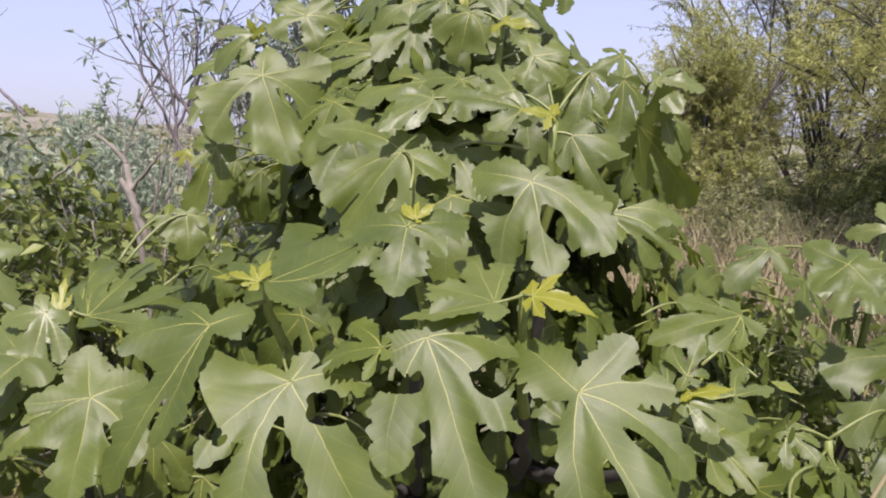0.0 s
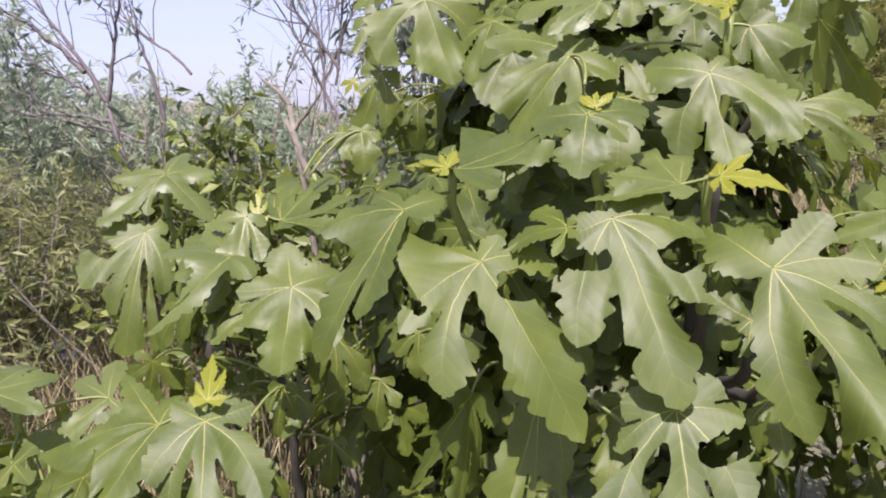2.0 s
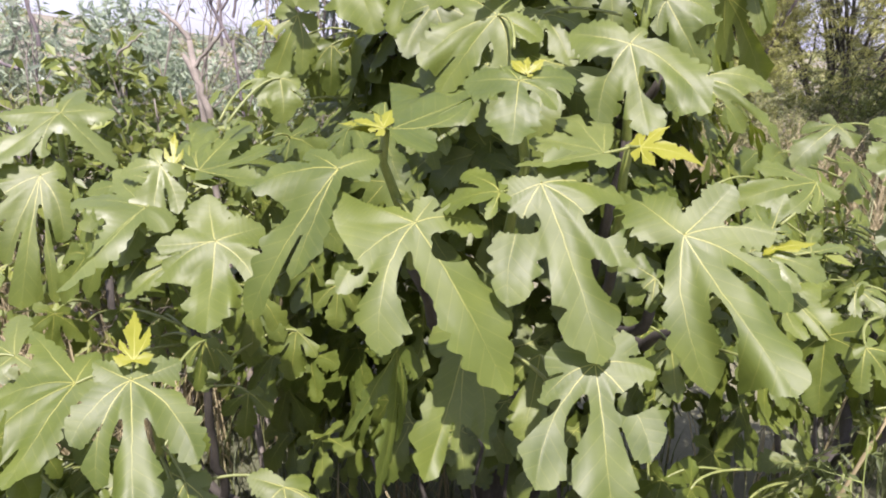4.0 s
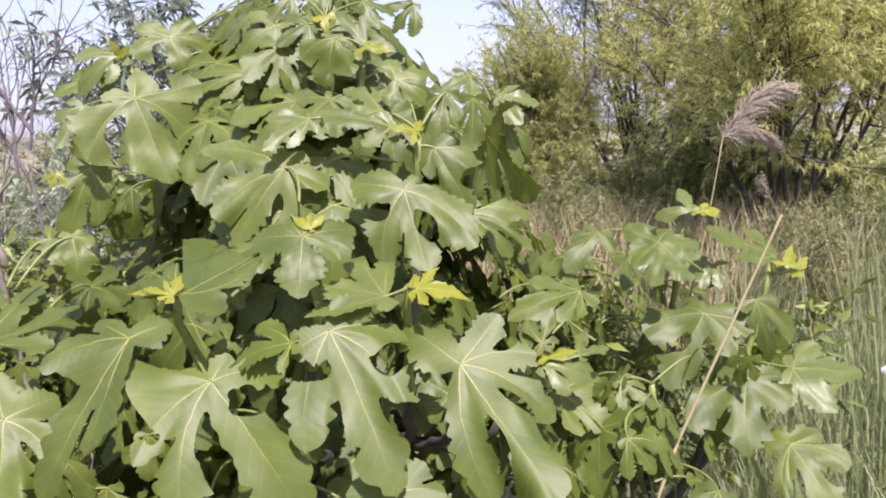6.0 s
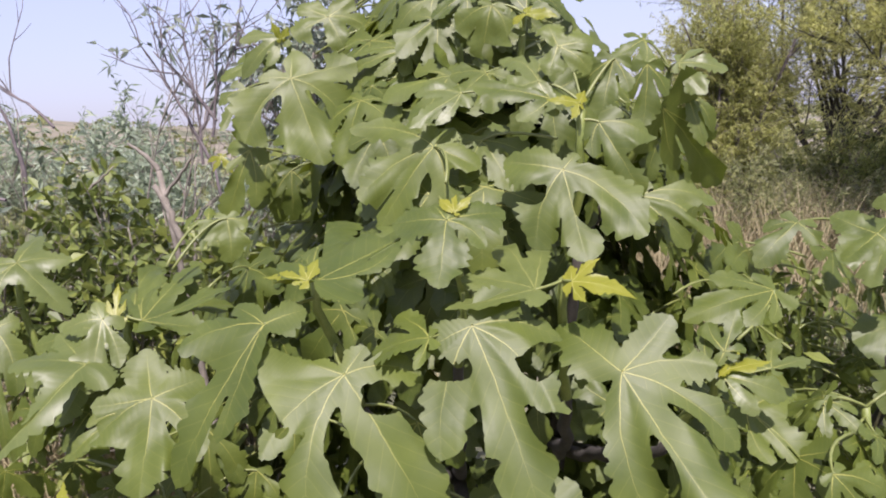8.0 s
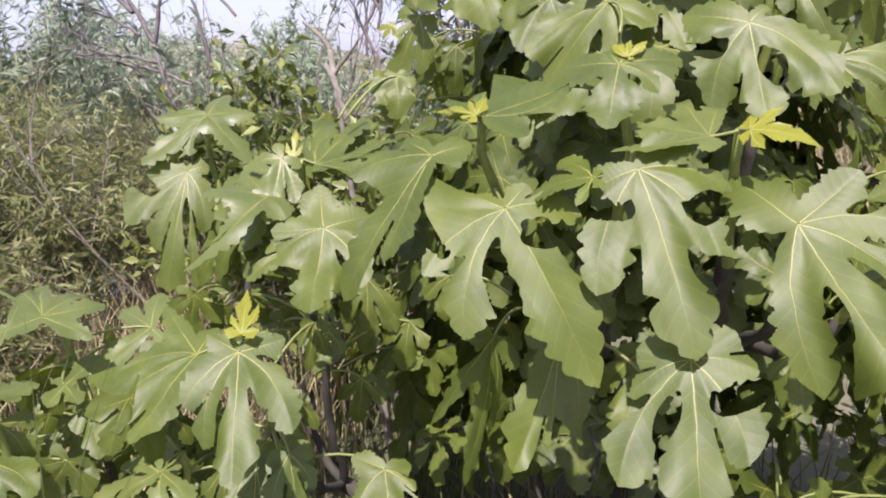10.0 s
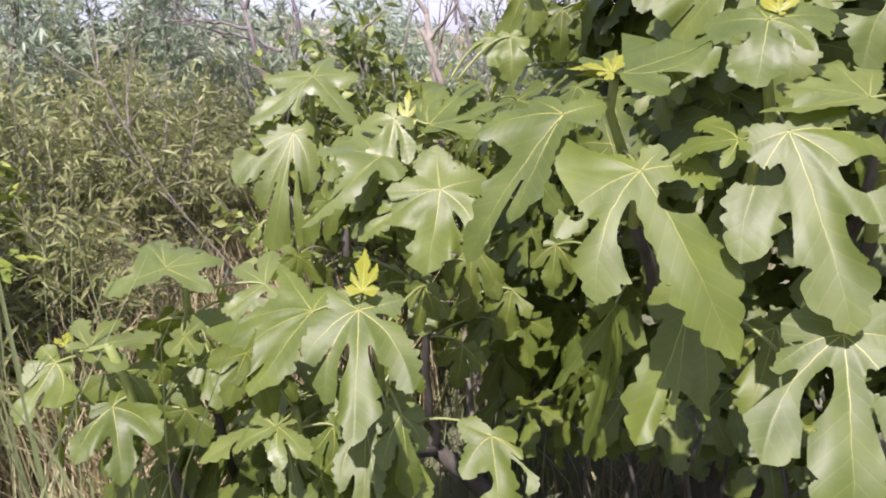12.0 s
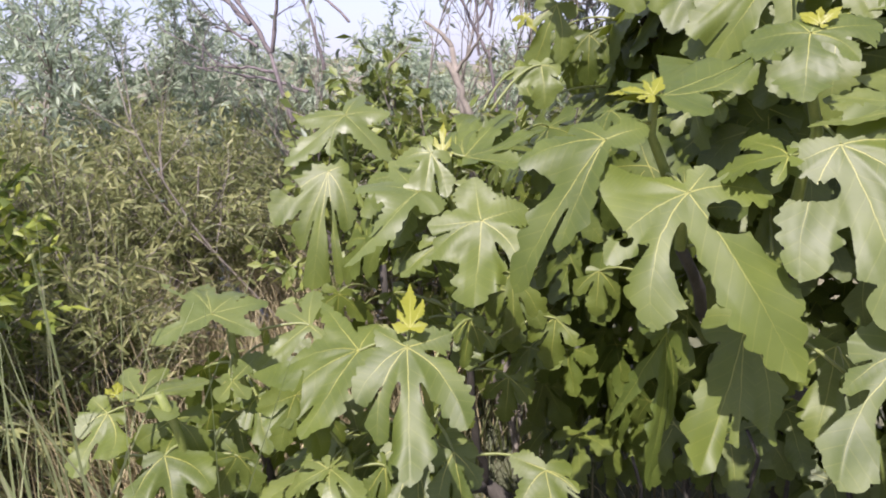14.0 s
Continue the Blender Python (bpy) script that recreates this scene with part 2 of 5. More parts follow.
def build_ground():
    radii = np.concatenate([[0.0], np.geomspace(0.35, 3200, 78)])
    sectors = 128
    a = np.arange(sectors) * 2 * np.pi / sectors
    verts, faces = [(0.0, 0.0, float(ground_height(0.0, 0.0)))], []
    for r in radii[1:]:
        x, y = r * np.sin(a), r * np.cos(a)
        verts += list(zip(x.tolist(), y.tolist(), ground_height(x, y).tolist()))
    for k in range(sectors):
        faces.append((0, 1 + (k + 1) % sectors, 1 + k))
    for i in range(len(radii) - 2):
        p, q = 1 + i * sectors, 1 + (i + 1) * sectors
        faces += [(p + k, p + (k + 1) % sectors, q + (k + 1) % sectors, q + k) for k in range(sectors)]
    g = mesh_object("ground", verts, faces, EARTH)
    tagged(g, "dry pale brown earth rising to low tan hills", "ground", kind="structure")
    n = 48
    ring = [(-5.2 + 4.2 * math.cos(k * 2 * math.pi / n), 4.2 + 4.2 * math.sin(k * 2 * math.pi / n), -0.22) for k in range(n)]
    w = mesh_object("water", ring, [tuple(range(n))], WATER)
    tagged(w, "still grey-blue pond water behind the shrubs", "water", kind="structure")


build_ground()

# ---- fig leaves ----
PROFILE_S = (-0.04, 0.0, 0.12, 0.26, 0.40, 0.53, 0.65, 0.78, 0.89, 0.965, 1.0)
PROFILE_W = (0.0, 0.20, 0.40, 0.52, 0.72, 0.96, 1.03, 0.86, 0.60, 0.33, 0.0)
PROFILE_FULL = (0.0, 0.30, 0.58, 0.78, 0.94, 1.04, 1.04, 0.87, 0.61, 0.34, 0.0)
PROFILE_YOUNG = (0.0, 0.30, 0.50, 0.78, 1.0, 0.95, 0.72, 0.45, 0.22, 0.08, 0.0)


def leaf_mesh(length, lobes, wide=1.0, droop=0.25, middle=0.0, cup=0.12, seed=0, cells=46, material=None, cuts=None):
    """A palmate leaf in the x-y plane: the stalk joins at the origin and the middle lobe runs along y.
    lobes: (degrees, length) or (degrees, length, half width); middle: the middle lobe's half width;
    cuts: (degrees, distance from the stalk, half width) of the openings between lobes."""
    rng = np.random.default_rng(seed)
    profile = PROFILE_YOUNG if material is YOUNG else PROFILE_W if cuts is None else PROFILE_FULL
    every = [(0.0, length, middle)] + [(*l, 0.0)[:3] for l in lobes]
    spines = []
    for a, l, w in every:      # a lobe is as wide as the gap to its neighbours lets it be
        gap = min([abs(a - o) for o, _, _ in every if o != a], default=60)
        free = min(0.25 if l > 0.55 * length else 0.33, max(0.46 * math.sin(math.radians(min(gap, 90))), 0.15))
        spines.append((math.radians(a), l, w / l if w else free))
    # small rounded ears beside the stalk where no lobe reaches
    for side in (-1, 1):
        widest = max([abs(a) for a, *_ in lobes if a * side > 0], default=0)
        if widest < 80:
            spines.append((side * math.radians(max(widest + 45, 75)), length * 0.30, 0.42))
    reach = max(l for _, l, _ in spines) * 1.08
    h = 2 * reach / (2 * cells)
    g = np.arange(-cells, cells + 1) * h
    X, Y = np.meshgrid(g, g, indexing="ij")
    curve = rng.normal(0, 0.03, len(spines))
    bow = [math.copysign(0.065 if cuts is None else 0.105, a) if 0.25 < abs(a) < 1.4 else 0.0 for a, l, w in spines]      # side veins leave the stalk wide and bend inwards
    phase = rng.uniform(0, 6.28, (len(spines), 2))
    teeth = rng.uniform(17.0, 25.0, len(spines))
    depth = rng.uniform(0.26, 0.42, len(spines))
    order = sorted(range(len(spines)), key=lambda k: spines[k][0])
    parted, webs, slits = {k: [] for k in order}, [], []
    for p, q in zip(order, order[1:]):      # neighbouring lobes: parted by a cut, webbed near the stalk, often with a drop-shaped opening
        (a0, l0, w0), (a1, l1, w1) = spines[p], spines[q]
        gap, short = a1 - a0, min(l0, l1)
        mid = a0 + gap * w0 * l0 / (w0 * l0 + w1 * l1)
        if gap > 2.0:
            continue
        sinus = short * min(max(0.60 - 0.30 * gap, 0.26), 0.5) * rng.uniform(0.9, 1.12)
        line = (mid, 0.0, mid, short)
        given = [c for c in cuts or () if a0 < math.radians(c[0]) < a1]
        if given:
            sinus = given[0][1]
            end = sinus + 0.32 * short
            line = (math.radians(given[0][0]), end, mid, max(1.0 * short, end + 0.02))
            slits.append((line, sinus, end, given[0][2] * 1.25))
        elif cuts is not None:
            sinus = short * 0.58
        elif cells >= 40 and 0.38 < gap < 1.2 and short > 0.45 * length and material is not YOUNG:
            slits.append((line, sinus, short * rng.uniform(0.62, 0.76), short * rng.uniform(0.035, 0.055)))
        parted[p].append((line, sinus, 1.0))
        parted[q].append((line, sinus, -1.0))
        webs.append((a0, min(max(line[0], a0 + 0.1 * gap), a1 - 0.1 * gap), a1, sinus))

    def bearing(line, r):
        """The direction of a parting at distance r: from its inner to its outer bearing."""
        t = np.clip((r - line[1]) / max(line[3] - line[1], 1e-4), 0, 1)
        return line[0] + (line[2] - line[0]) * t

    def field(px, py):
        best, dist = np.full(px.shape, -9.0), np.full(px.shape, 9.0)
        coords, blend = [], 0.012 * length
        r, th = np.hypot(px, py), np.arctan2(px, py)
        slot = max((0.004 if cells >= 40 else 0.012) * length, 0.8 * h)
        for k, (a, l, w) in enumerate(spines):
            s = (px * math.sin(a) + py * math.cos(a)) / l
            d = px * math.cos(a) - py * math.sin(a)
            d = d - l * (curve[k] * np.clip(s, 0, 1.2) ** 2 + bow[k] * 4 * np.clip(s, 0, 1) * np.clip(1 - s, 0, 1))
            width = np.interp(s, PROFILE_S, profile) * w * wide * l
            if cuts is not None:      # a lobe is fuller on the side of the middle
                width = width * (1.06 if a == 0 else np.where(d * a < 0, 1.3, 0.95))
            side = np.where(d > 0, phase[k, 0], phase[k, 1])
            notch = 1 - np.abs(np.sin(s * teeth[k] + side + 0.9 * np.sin(s * 9 + side * 2))) ** 0.8      # rounded teeth with narrow notches
            wave = 1.06 - depth[k] * notch * np.clip(s * 2.2 - 0.4, 0, 1) + 0.04 * np.sin(s * 57 + side * 3) + 0.13 * np.sin(s * 9 + side * 5) * np.clip(s * 2, 0, 1)
            f = width * wave - np.abs(d)
            f = np.where(s > 1, (1 - s) * l, f)
            f = np.where(s < -0.04, (s + 0.02) * l, f)
            for line, sinus, way in parted[k]:
                f = np.minimum(f, way * r * np.sin(bearing(line, r) - th) - slot - 0.014 * np.maximum(r - sinus, 0))
            best = np.maximum(best, f)
            out = np.maximum(np.maximum(s - 1, -s), 0) * l
            near = np.hypot(d, out)
            dist = np.minimum(dist, near)
            coords.append((s, d, near))
        for a0, mid, a1, sinus in webs:
            half = (a1 - a0) / 2 + 0.04
            turned = (th - (a0 + a1) / 2 + np.pi) % (2 * np.pi) - np.pi
            off = turned + (a0 + a1) / 2 - mid
            off = np.clip(np.abs(off) / np.where(off > 0, a1 - mid, mid - a0), 0, 1)
            web = np.minimum(sinus * (1 + 0.3 * off * off) - r, (half - np.abs(turned)) * (r + 0.02 * length))
            best = blend * np.logaddexp(best / blend, web / blend)
        best = np.maximum(best, 0.035 * length - r)
        for line, r0, r1, hw in slits:
            d = r * np.sin(th - bearing(line, r))
            d = np.where(np.cos(th - line[0]) > 0, d, 9.0)
            t = np.clip((r - r0) / (r1 - r0), 0, 1)
            best = np.minimum(best, np.hypot(d, r - np.clip(r, r0, r1)) - hw * (0.3 + 1.6 * t * (1.15 - t)))
        return best, dist, coords

    f, _, _ = field(X, Y)
    inside = f > 0
    cell = inside[:-1, :-1] | inside[1:, :-1] | inside[:-1, 1:] | inside[1:, 1:]
    mid_f = field(X[:-1, :-1] + h / 2, Y[:-1, :-1] + h / 2)[0]
    cell &= mid_f > -0.3 * h
    todo, keep = [(cells, cells)], np.zeros_like(cell)      # keep the one piece that the stalk holds
    while todo:
        i, j = todo.pop()
        if 0 <= i < 2 * cells and 0 <= j < 2 * cells and cell[i, j] and not keep[i, j]:
            keep[i, j] = True
            todo += [(i + 1, j), (i - 1, j), (i, j + 1), (i, j - 1)]
    cell = keep
    n = 2 * cells + 1
    ii, jj = np.nonzero(cell)
    quads = np.stack([ii * n + jj, (ii + 1) * n + jj, (ii + 1) * n + jj + 1, ii * n + jj + 1], 1)
    used, inv = np.unique(quads, return_inverse=True)
    quads = inv.reshape(quads.shape)
    px, py = X.ravel()[used].copy(), Y.ravel()[used].copy()
    e = h * 0.05
    for _ in range(3):      # outer points move in onto the margin
        f0 = field(px, py)[0]
        gx = (field(px + e, py)[0] - field(px - e, py)[0]) / (2 * e)
        gy = (field(px, py + e)[0] - field(px, py - e)[0]) / (2 * e)
        k = np.where(f0 < 0, -f0 / (gx * gx + gy * gy + 0.15), 0)
        k = np.clip(k, 0, 1.2 * h)
        px, py = px + gx * k, py + gy * k
    _, dist, coords = field(px, py)
    r = np.hypot(px, py)
    cup = cup * rng.uniform(-0.3, 1.0)
    near = np.stack([c[2] for c in coords])
    weight = np.exp(-near / (0.05 * length))
    weight /= weight.sum(0) + 1e-9
    dip, twist = rng.normal(0.0, 0.10, len(spines)), rng.normal(0.0, 0.16, len(spines))
    z = cup * dist * np.clip(dist / (0.08 * length), 0, 1)
    for k, (a, l, w) in enumerate(spines):      # every lobe dips and twists a little by itself
        s = np.clip(coords[k][0], 0, 1.1)
        z += weight[k] * (dip[k] * l * s * s + twist[k] * coords[k][1] * s)
    z -= droop * r * r / length * 0.6
    wavep = rng.uniform(0, 6.28, 3)
    z += 0.016 * length * np.sin(px / length * 9 + wavep[0]) * np.clip(dist / (0.12 * length), 0, 1)
    z += 0.018 * length * np.sin(py / length * 11 + wavep[1]) * np.clip(dist / (0.15 * length), 0, 1.3)
    z += 0.030 * length * np.sin(r / length * 5 + wavep[2]) * (r / length)
    verts = np.stack([px, py, z], 1)
    me = bpy.data.meshes.new("leaf")
    me.from_pydata(verts.tolist(), [], quads.tolist())
    which = np.argmin(near[:, quads].mean(2), 0)
    S, D = np.stack([c[0] for c in coords]), np.stack([c[1] for c in coords])
    S[len(every):] = 9.0      # no strong vein in the ears
    uv = np.stack([S[which[:, None], quads], D[which[:, None], quads]], 2).reshape(-1, 2)
    me.uv_layers.new(name="veins").data.foreach_set("uv", uv.ravel().astype(np.float32))
    me.polygons.foreach_set("use_smooth", [True] * len(me.polygons))
    me.materials.append(material or FIG)
    return me


fig = thing("fig_tree", (0.0, 1.80, 0.0), "large spreading fig tree with glossy lobed green leaves", "fig tree")
FIG_INV = fig.matrix_basis.inverted()
BRANCH_POINTS = []      # places along the branches, where leaf stalks join


def fig_branch(start, end, r0, r1, lift, seed, shoot=0.30):
    rng = np.random.default_rng(seed)
    n = 14
    start, end = np.array(start, float), np.array(end, float)
    t = np.linspace(0, 1, n)[:, None]
    ctrl = np.array([start[0] + 0.75 * (end[0] - start[0]), start[1] + 0.8 * (end[1] - start[1]), start[2] + 0.35 * (end[2] - start[2]) - lift])
    p = (1 - t) ** 2 * start + 2 * t * (1 - t) * ctrl + t * t * end
    p[1:-1] += rng.normal(0, 0.006, (n - 2, 3))
    rad = r0 + (r1 - r0) * t[:, 0] ** 0.8
    rad = rad * (1 + 0.12 * (np.arange(n) % 2))
    k = int(n * (1 - shoot))
    mesh_object("branch", *tube(p[: k + 1], rad[: k + 1], 8), FIGBARK, fig)
    mesh_object("shoot", *tube(p[k:], rad[k:], 7), SHOOT, fig, "green young shoot tip")
    for q in np.linspace(0.35, 1, 24):
        i = q * (n - 1)
        a = int(min(i, n - 2))
        BRANCH_POINTS.append(p[a] + (p[a + 1] - p[a]) * (i - a))


def fig_leaf(place, turn, length, lobes, wide=1.0, droop=0.25, middle=0.0, material=None, me=None, size=1.0, cuts=None):
    """One leaf with its stalk; the stalk joins the nearest branch."""
    m = pose(*place, *turn) @ Matrix.Diagonal((size, size, size, 1))
    seed = int(abs(place[0] * 7919 + place[1] * 104729 + place[2] * 1299709)) % 100000
    if me is None:
        me = leaf_mesh(length, lobes, wide, droop, middle, seed=seed, cells=96 if length > 0.14 else 56 if length > 0.08 else 30, material=material, cuts=cuts)
    ob = new("leaf", me)
    ob.parent, ob.matrix_basis = fig, FIG_INV @ m
    if material is YOUNG:
        ob["label"] = "yellow-green young fig leaf"
    j = np.array(place)
    b = np.asarray(BRANCH_POINTS)
    d = b - j
    score = np.linalg.norm(d, axis=1) + np.where(d[:, 2] > 0.02, 0.15, 0)
    k = int(np.argmin(score))
    aim = d[k]
    far = np.linalg.norm(aim)
    reach = min(far + 0.004, 0.14)
    aim = aim / (far + 1e-9)
    back = -np.array(m.to_3x3().col[1].normalized())
    t = np.linspace(0, 1, 7)[:, None]
    c = j + (back * 0.25 + aim * 0.35) * reach
    p = (1 - t) ** 2 * j + 2 * t * (1 - t) * c + t * t * (j + aim * reach)
    inv = np.array(m.inverted())
    p = p @ inv[:3, :3].T + inv[:3, 3]
    v, f = tube(p, np.linspace(0.0021, 0.0030, 7) / size, 5)
    st = mesh_object("petiole", v, f, PETIOLE)
    st.parent = ob
    return ob


# trunk: several stems from one base, and a few suckers beside it
STEMS = ((-0.10, 1.55, 0.75), (0.14, 1.60, 0.80), (-0.02, 1.85, 1.05), (-0.66, 1.25, 0.50), (0.72, 1.45, 0.50), (-0.95, 1.00, 0.40))
FEET = ((-0.04, 1.80), (-0.02, 1.81), (0.0, 1.82), (-0.30, 1.62), (0.30, 1.66), (-0.93, 1.06))
for k, ((tx, ty, tz), (fx, fy)) in enumerate(zip(STEMS, FEET)):
    r = (0.050, 0.045, 0.045, 0.030, 0.030, 0.016)[k]
    p = bend((fx, fy, -0.05), (tx, ty, tz), -0.04, 0.02, 10, np.random.default_rng(k), 0.006)
    mesh_object("trunk", *tube(p, np.linspace(r * 1.5, r * 0.6, 10), 10), FIGBARK, fig)
SHOOTS = (
    (0, -0.228, 0.955, 1.368), (1, 0.132, 0.965, 1.335), (0, -0.022, 1.010, 1.440), (3, -0.575, 0.815, 1.050), (3, -0.606, 1.085, 1.285),
    (3, -0.965, 1.320, 1.350), (2, 0.105, 1.400, 1.770), (1, 0.190, 1.200, 1.585), (2, -0.440, 1.640, 1.785), (2, 0.030, 1.530, 1.850),
    (1, 0.375, 1.080, 1.150), (4, 0.960, 1.640, 1.340), (4, 1.110, 1.470, 1.215), (4, 1.000, 1.400, 1.140), (5, -0.900, 0.780, 1.075),
    (5, -0.690, 0.760, 0.850), (5, -0.890, 0.600, 1.000), (2, 0.380, 1.400, 1.640), (0, 0.060, 0.840, 1.080), (4, 0.640, 1.150, 1.050), (1, 0.240, 0.980, 1.220),
)
for k, (s, x, y, z) in enumerate(SHOOTS):
    fig_branch(STEMS[s], (x, y, z), 0.010 if s in (3, 5) else 0.016, 0.0065, 0.05 if z < 1.5 else -0.05, 40 + k)

# outer leaves, one by one: joint of blade and stalk, turn, length of the middle lobe, other lobes (degrees, length), width, droop
fig_leaf((-0.380, 1.443, 1.686), (-67, 12, -157), 0.200, [(-158, 0.066, 0.017), (-91, 0.147, 0.037), (-37, 0.146, 0.055), (52, 0.167, 0.057), (110, 0.067, 0.019)], 1, 0.30, 0.064, cuts=[(-101, 0.059, 0.0098), (-30, 0.042, 0.0098), (48, 0.052, 0.0171)])
fig_leaf((-0.067, 1.215, 1.530), (-47, -31, 152), 0.172, [(-177, 0.054, 0.021), (-102, 0.09, 0.03), (-45, 0.134, 0.038), (15, 0.163, 0.038), (73, 0.175, 0.022)], 1, 0.30, 0.031, cuts=[(-72, 0.062, 0.0157), (-28, 0.054, 0.0098), (-9, 0.054, 0.0088), (54, 0.065, 0.0137)])
fig_leaf((0.150, 1.126, 1.482), (-59, 6, -174), 0.162, [(-134, 0.04, 0.012), (-38, 0.172, 0.043), (28, 0.138, 0.038), (116, 0.101, 0.035)], 1, 0.30, 0.042, cuts=[(-16, 0.049, 0.0181), (57, 0.044, 0.0136), (111, 0.056, 0.0045)])
fig_leaf((-0.032, 0.984, 1.428), (-43, -5, 176), 0.116, [(-115, 0.091, 0.031), (-59, 0.072, 0.018), (93, 0.085, 0.033), (147, 0.048, 0.015)], 1, 0.30, 0.034, cuts=[(-84, 0.04, 0.0032), (-44, 0.023, 0.0064), (35, 0.034, 0.0064)])
fig_leaf((-0.175, 0.865, 1.239), (-46, 16, -146), 0.266, [(-120, 0.051, 0.018), (-64, 0.109, 0.026), (44, 0.192, 0.044), (72, 0.154, 0.022), (142, 0.052, 0.015)], 1, 0.32, 0.043, cuts=[(-23, 0.039, 0.0246), (40, 0.05, 0.0097), (74, 0.103, 0.0053)])
fig_leaf((0.001, 0.903, 1.290), (-49, 14, -164), 0.263, [(-64, 0.126, 0.017), (-22, 0.16, 0.036), (30, 0.182, 0.034), (86, 0.071, 0.027)], 1, 0.32, 0.047, cuts=[(-30, 0.079, 0.0124), (-10, 0.136, 0.0106), (31, 0.05, 0.0098)])
fig_leaf((0.200, 0.884, 1.223), (-44, 19, -167), 0.257, [(-114, 0.109, 0.028), (-67, 0.124, 0.026), (-28, 0.168, 0.037), (15, 0.211, 0.029), (160, 0.119, 0.037)], 1, 0.32, 0.055, cuts=[(-86, 0.062, 0.0099), (-24, 0.073, 0.0081), (7, 0.096, 0.0099), (122, 0.033, 0.009)])
fig_leaf((0.076, 0.800, 1.062), (-47, 5, -178), 0.230, [(-79, 0.08, 0.025), (-24, 0.141, 0.036), (30, 0.184, 0.039), (60, 0.089, 0.021)], 1, 0.32, 0.048, cuts=[(-28, 0.051, 0.0131), (24, 0.05, 0.0139), (50, 0.07, 0.0062)])
fig_leaf((-0.284, 0.877, 1.311), (-43, -22, 154), 0.234, [(-149, 0.059, 0.027), (-13, 0.161, 0.027), (46, 0.124, 0.029), (95, 0.073, 0.017)], 1, 0.25, 0.034, cuts=[(0, 0.113, 0.004), (16, 0.09, 0.0064)])
fig_leaf((-0.498, 0.944, 1.184), (-49, -4, -167), 0.152, [(-119, 0.079, 0.032), (-39, 0.124, 0.032), (53, 0.089, 0.035), (83, 0.091, 0.025), (164, 0.088, 0.027)], 1, 0.30, 0.043, cuts=[(-33, 0.046, 0.0055), (24, 0.082, 0.0073)])
fig_leaf((-0.211, 0.905, 1.365), (13, 17, -33), 0.238, [(-51, 0.119, 0.016), (-35, 0.267, 0.034), (19, 0.138, 0.018)], 1, 0.20, 0.032, cuts=[(-6, 0.143, 0.0023)])
fig_leaf((0.090, 0.936, 1.329), (-5, -21, 104), 0.129, [(34, 0.114, 0.024), (92, 0.197, 0.023), (111, 0.175, 0.016)], 1, 0.20, 0.022, cuts=[(20, 0.066, 0.0039), (96, 0.096, 0.0031)], material=LIGHT)
fig_leaf((-0.550, 0.746, 1.041), (-40, -4, -154), 0.197, [(-106, 0.068, 0.023), (-32, 0.146, 0.027), (21, 0.136, 0.031), (43, 0.106, 0.025), (122, 0.057, 0.016)], 1, 0.32, 0.035, cuts=[(-73, 0.026, 0.005), (-16, 0.063, 0.0058), (13, 0.059, 0.0066)])
fig_leaf((-0.941, 1.197, 1.239), (-56, -8, -162), 0.251, [(-122, 0.045, 0.023), (-23, 0.135, 0.03), (-12, 0.239, 0.025), (14, 0.178, 0.035), (40, 0.165, 0.04)], 1, 0.30, 0.060, cuts=[(-8, 0.061, 0.0075), (46, 0.068, 0.005)])
fig_leaf((-0.934, 1.282, 1.352), (-34, 18, -123), 0.164, [(-127, 0.112, 0.019), (-48, 0.1, 0.026), (52, 0.115, 0.019), (82, 0.178, 0.028), (126, 0.109, 0.024)], 1, 0.25, 0.025, cuts=[(-24, 0.056, 0.0078), (50, 0.053, 0.0065), (97, 0.067, 0.0065)], material=LIGHT)
fig_leaf((-0.928, 0.600, 0.989), (0, 20, -20), 0.110, [(-76, 0.091, 0.017), (-38, 0.084, 0.016), (64, 0.065, 0.021)], 1, 0.20, 0.030, material=LIGHT)
fig_leaf((-0.985, 0.585, 0.964), (-31, -16, -165), 0.101, [(-33, 0.083, 0.026), (32, 0.051, 0.022), (115, 0.043, 0.015)], 1, 0.30, 0.026, cuts=[(-11, 0.048, 0.0039)])
fig_leaf((-0.879, 0.720, 1.082), (-6, -22, 151), 0.095, [(-175, 0.091, 0.02), (-122, 0.087, 0.014), (74, 0.139, 0.015), (105, 0.185, 0.014), (145, 0.104, 0.018)], 1, 0.25, 0.026, cuts=[(18, 0.047, 0.0038), (77, 0.074, 0.0048), (169, 0.037, 0.0048)], material=LIGHT)
fig_leaf((-0.901, 0.600, 0.897), (-35, 0, -130), 0.113, [(-149, 0.042, 0.014), (-38, 0.093, 0.03), (40, 0.095, 0.024)], 1, 0.30, 0.023, cuts=[(-21, 0.059, 0.0076), (16, 0.05, 0.0076)])
fig_leaf((-0.734, 0.720, 0.679), (-15, -5, -160), 0.112, [(-160, 0.096, 0.022), (-52, 0.097, 0.033), (109, 0.131, 0.028)], 1, 0.30, 0.038, cuts=[(21, 0.046, 0.0061)])
fig_leaf((-0.626, 1.050, 1.285), (-52, -11, -162), 0.124, [(-26, 0.089, 0.018), (75, 0.064, 0.018), (149, 0.038, 0.012)], 1, 0.30, 0.035, material=LIGHT)
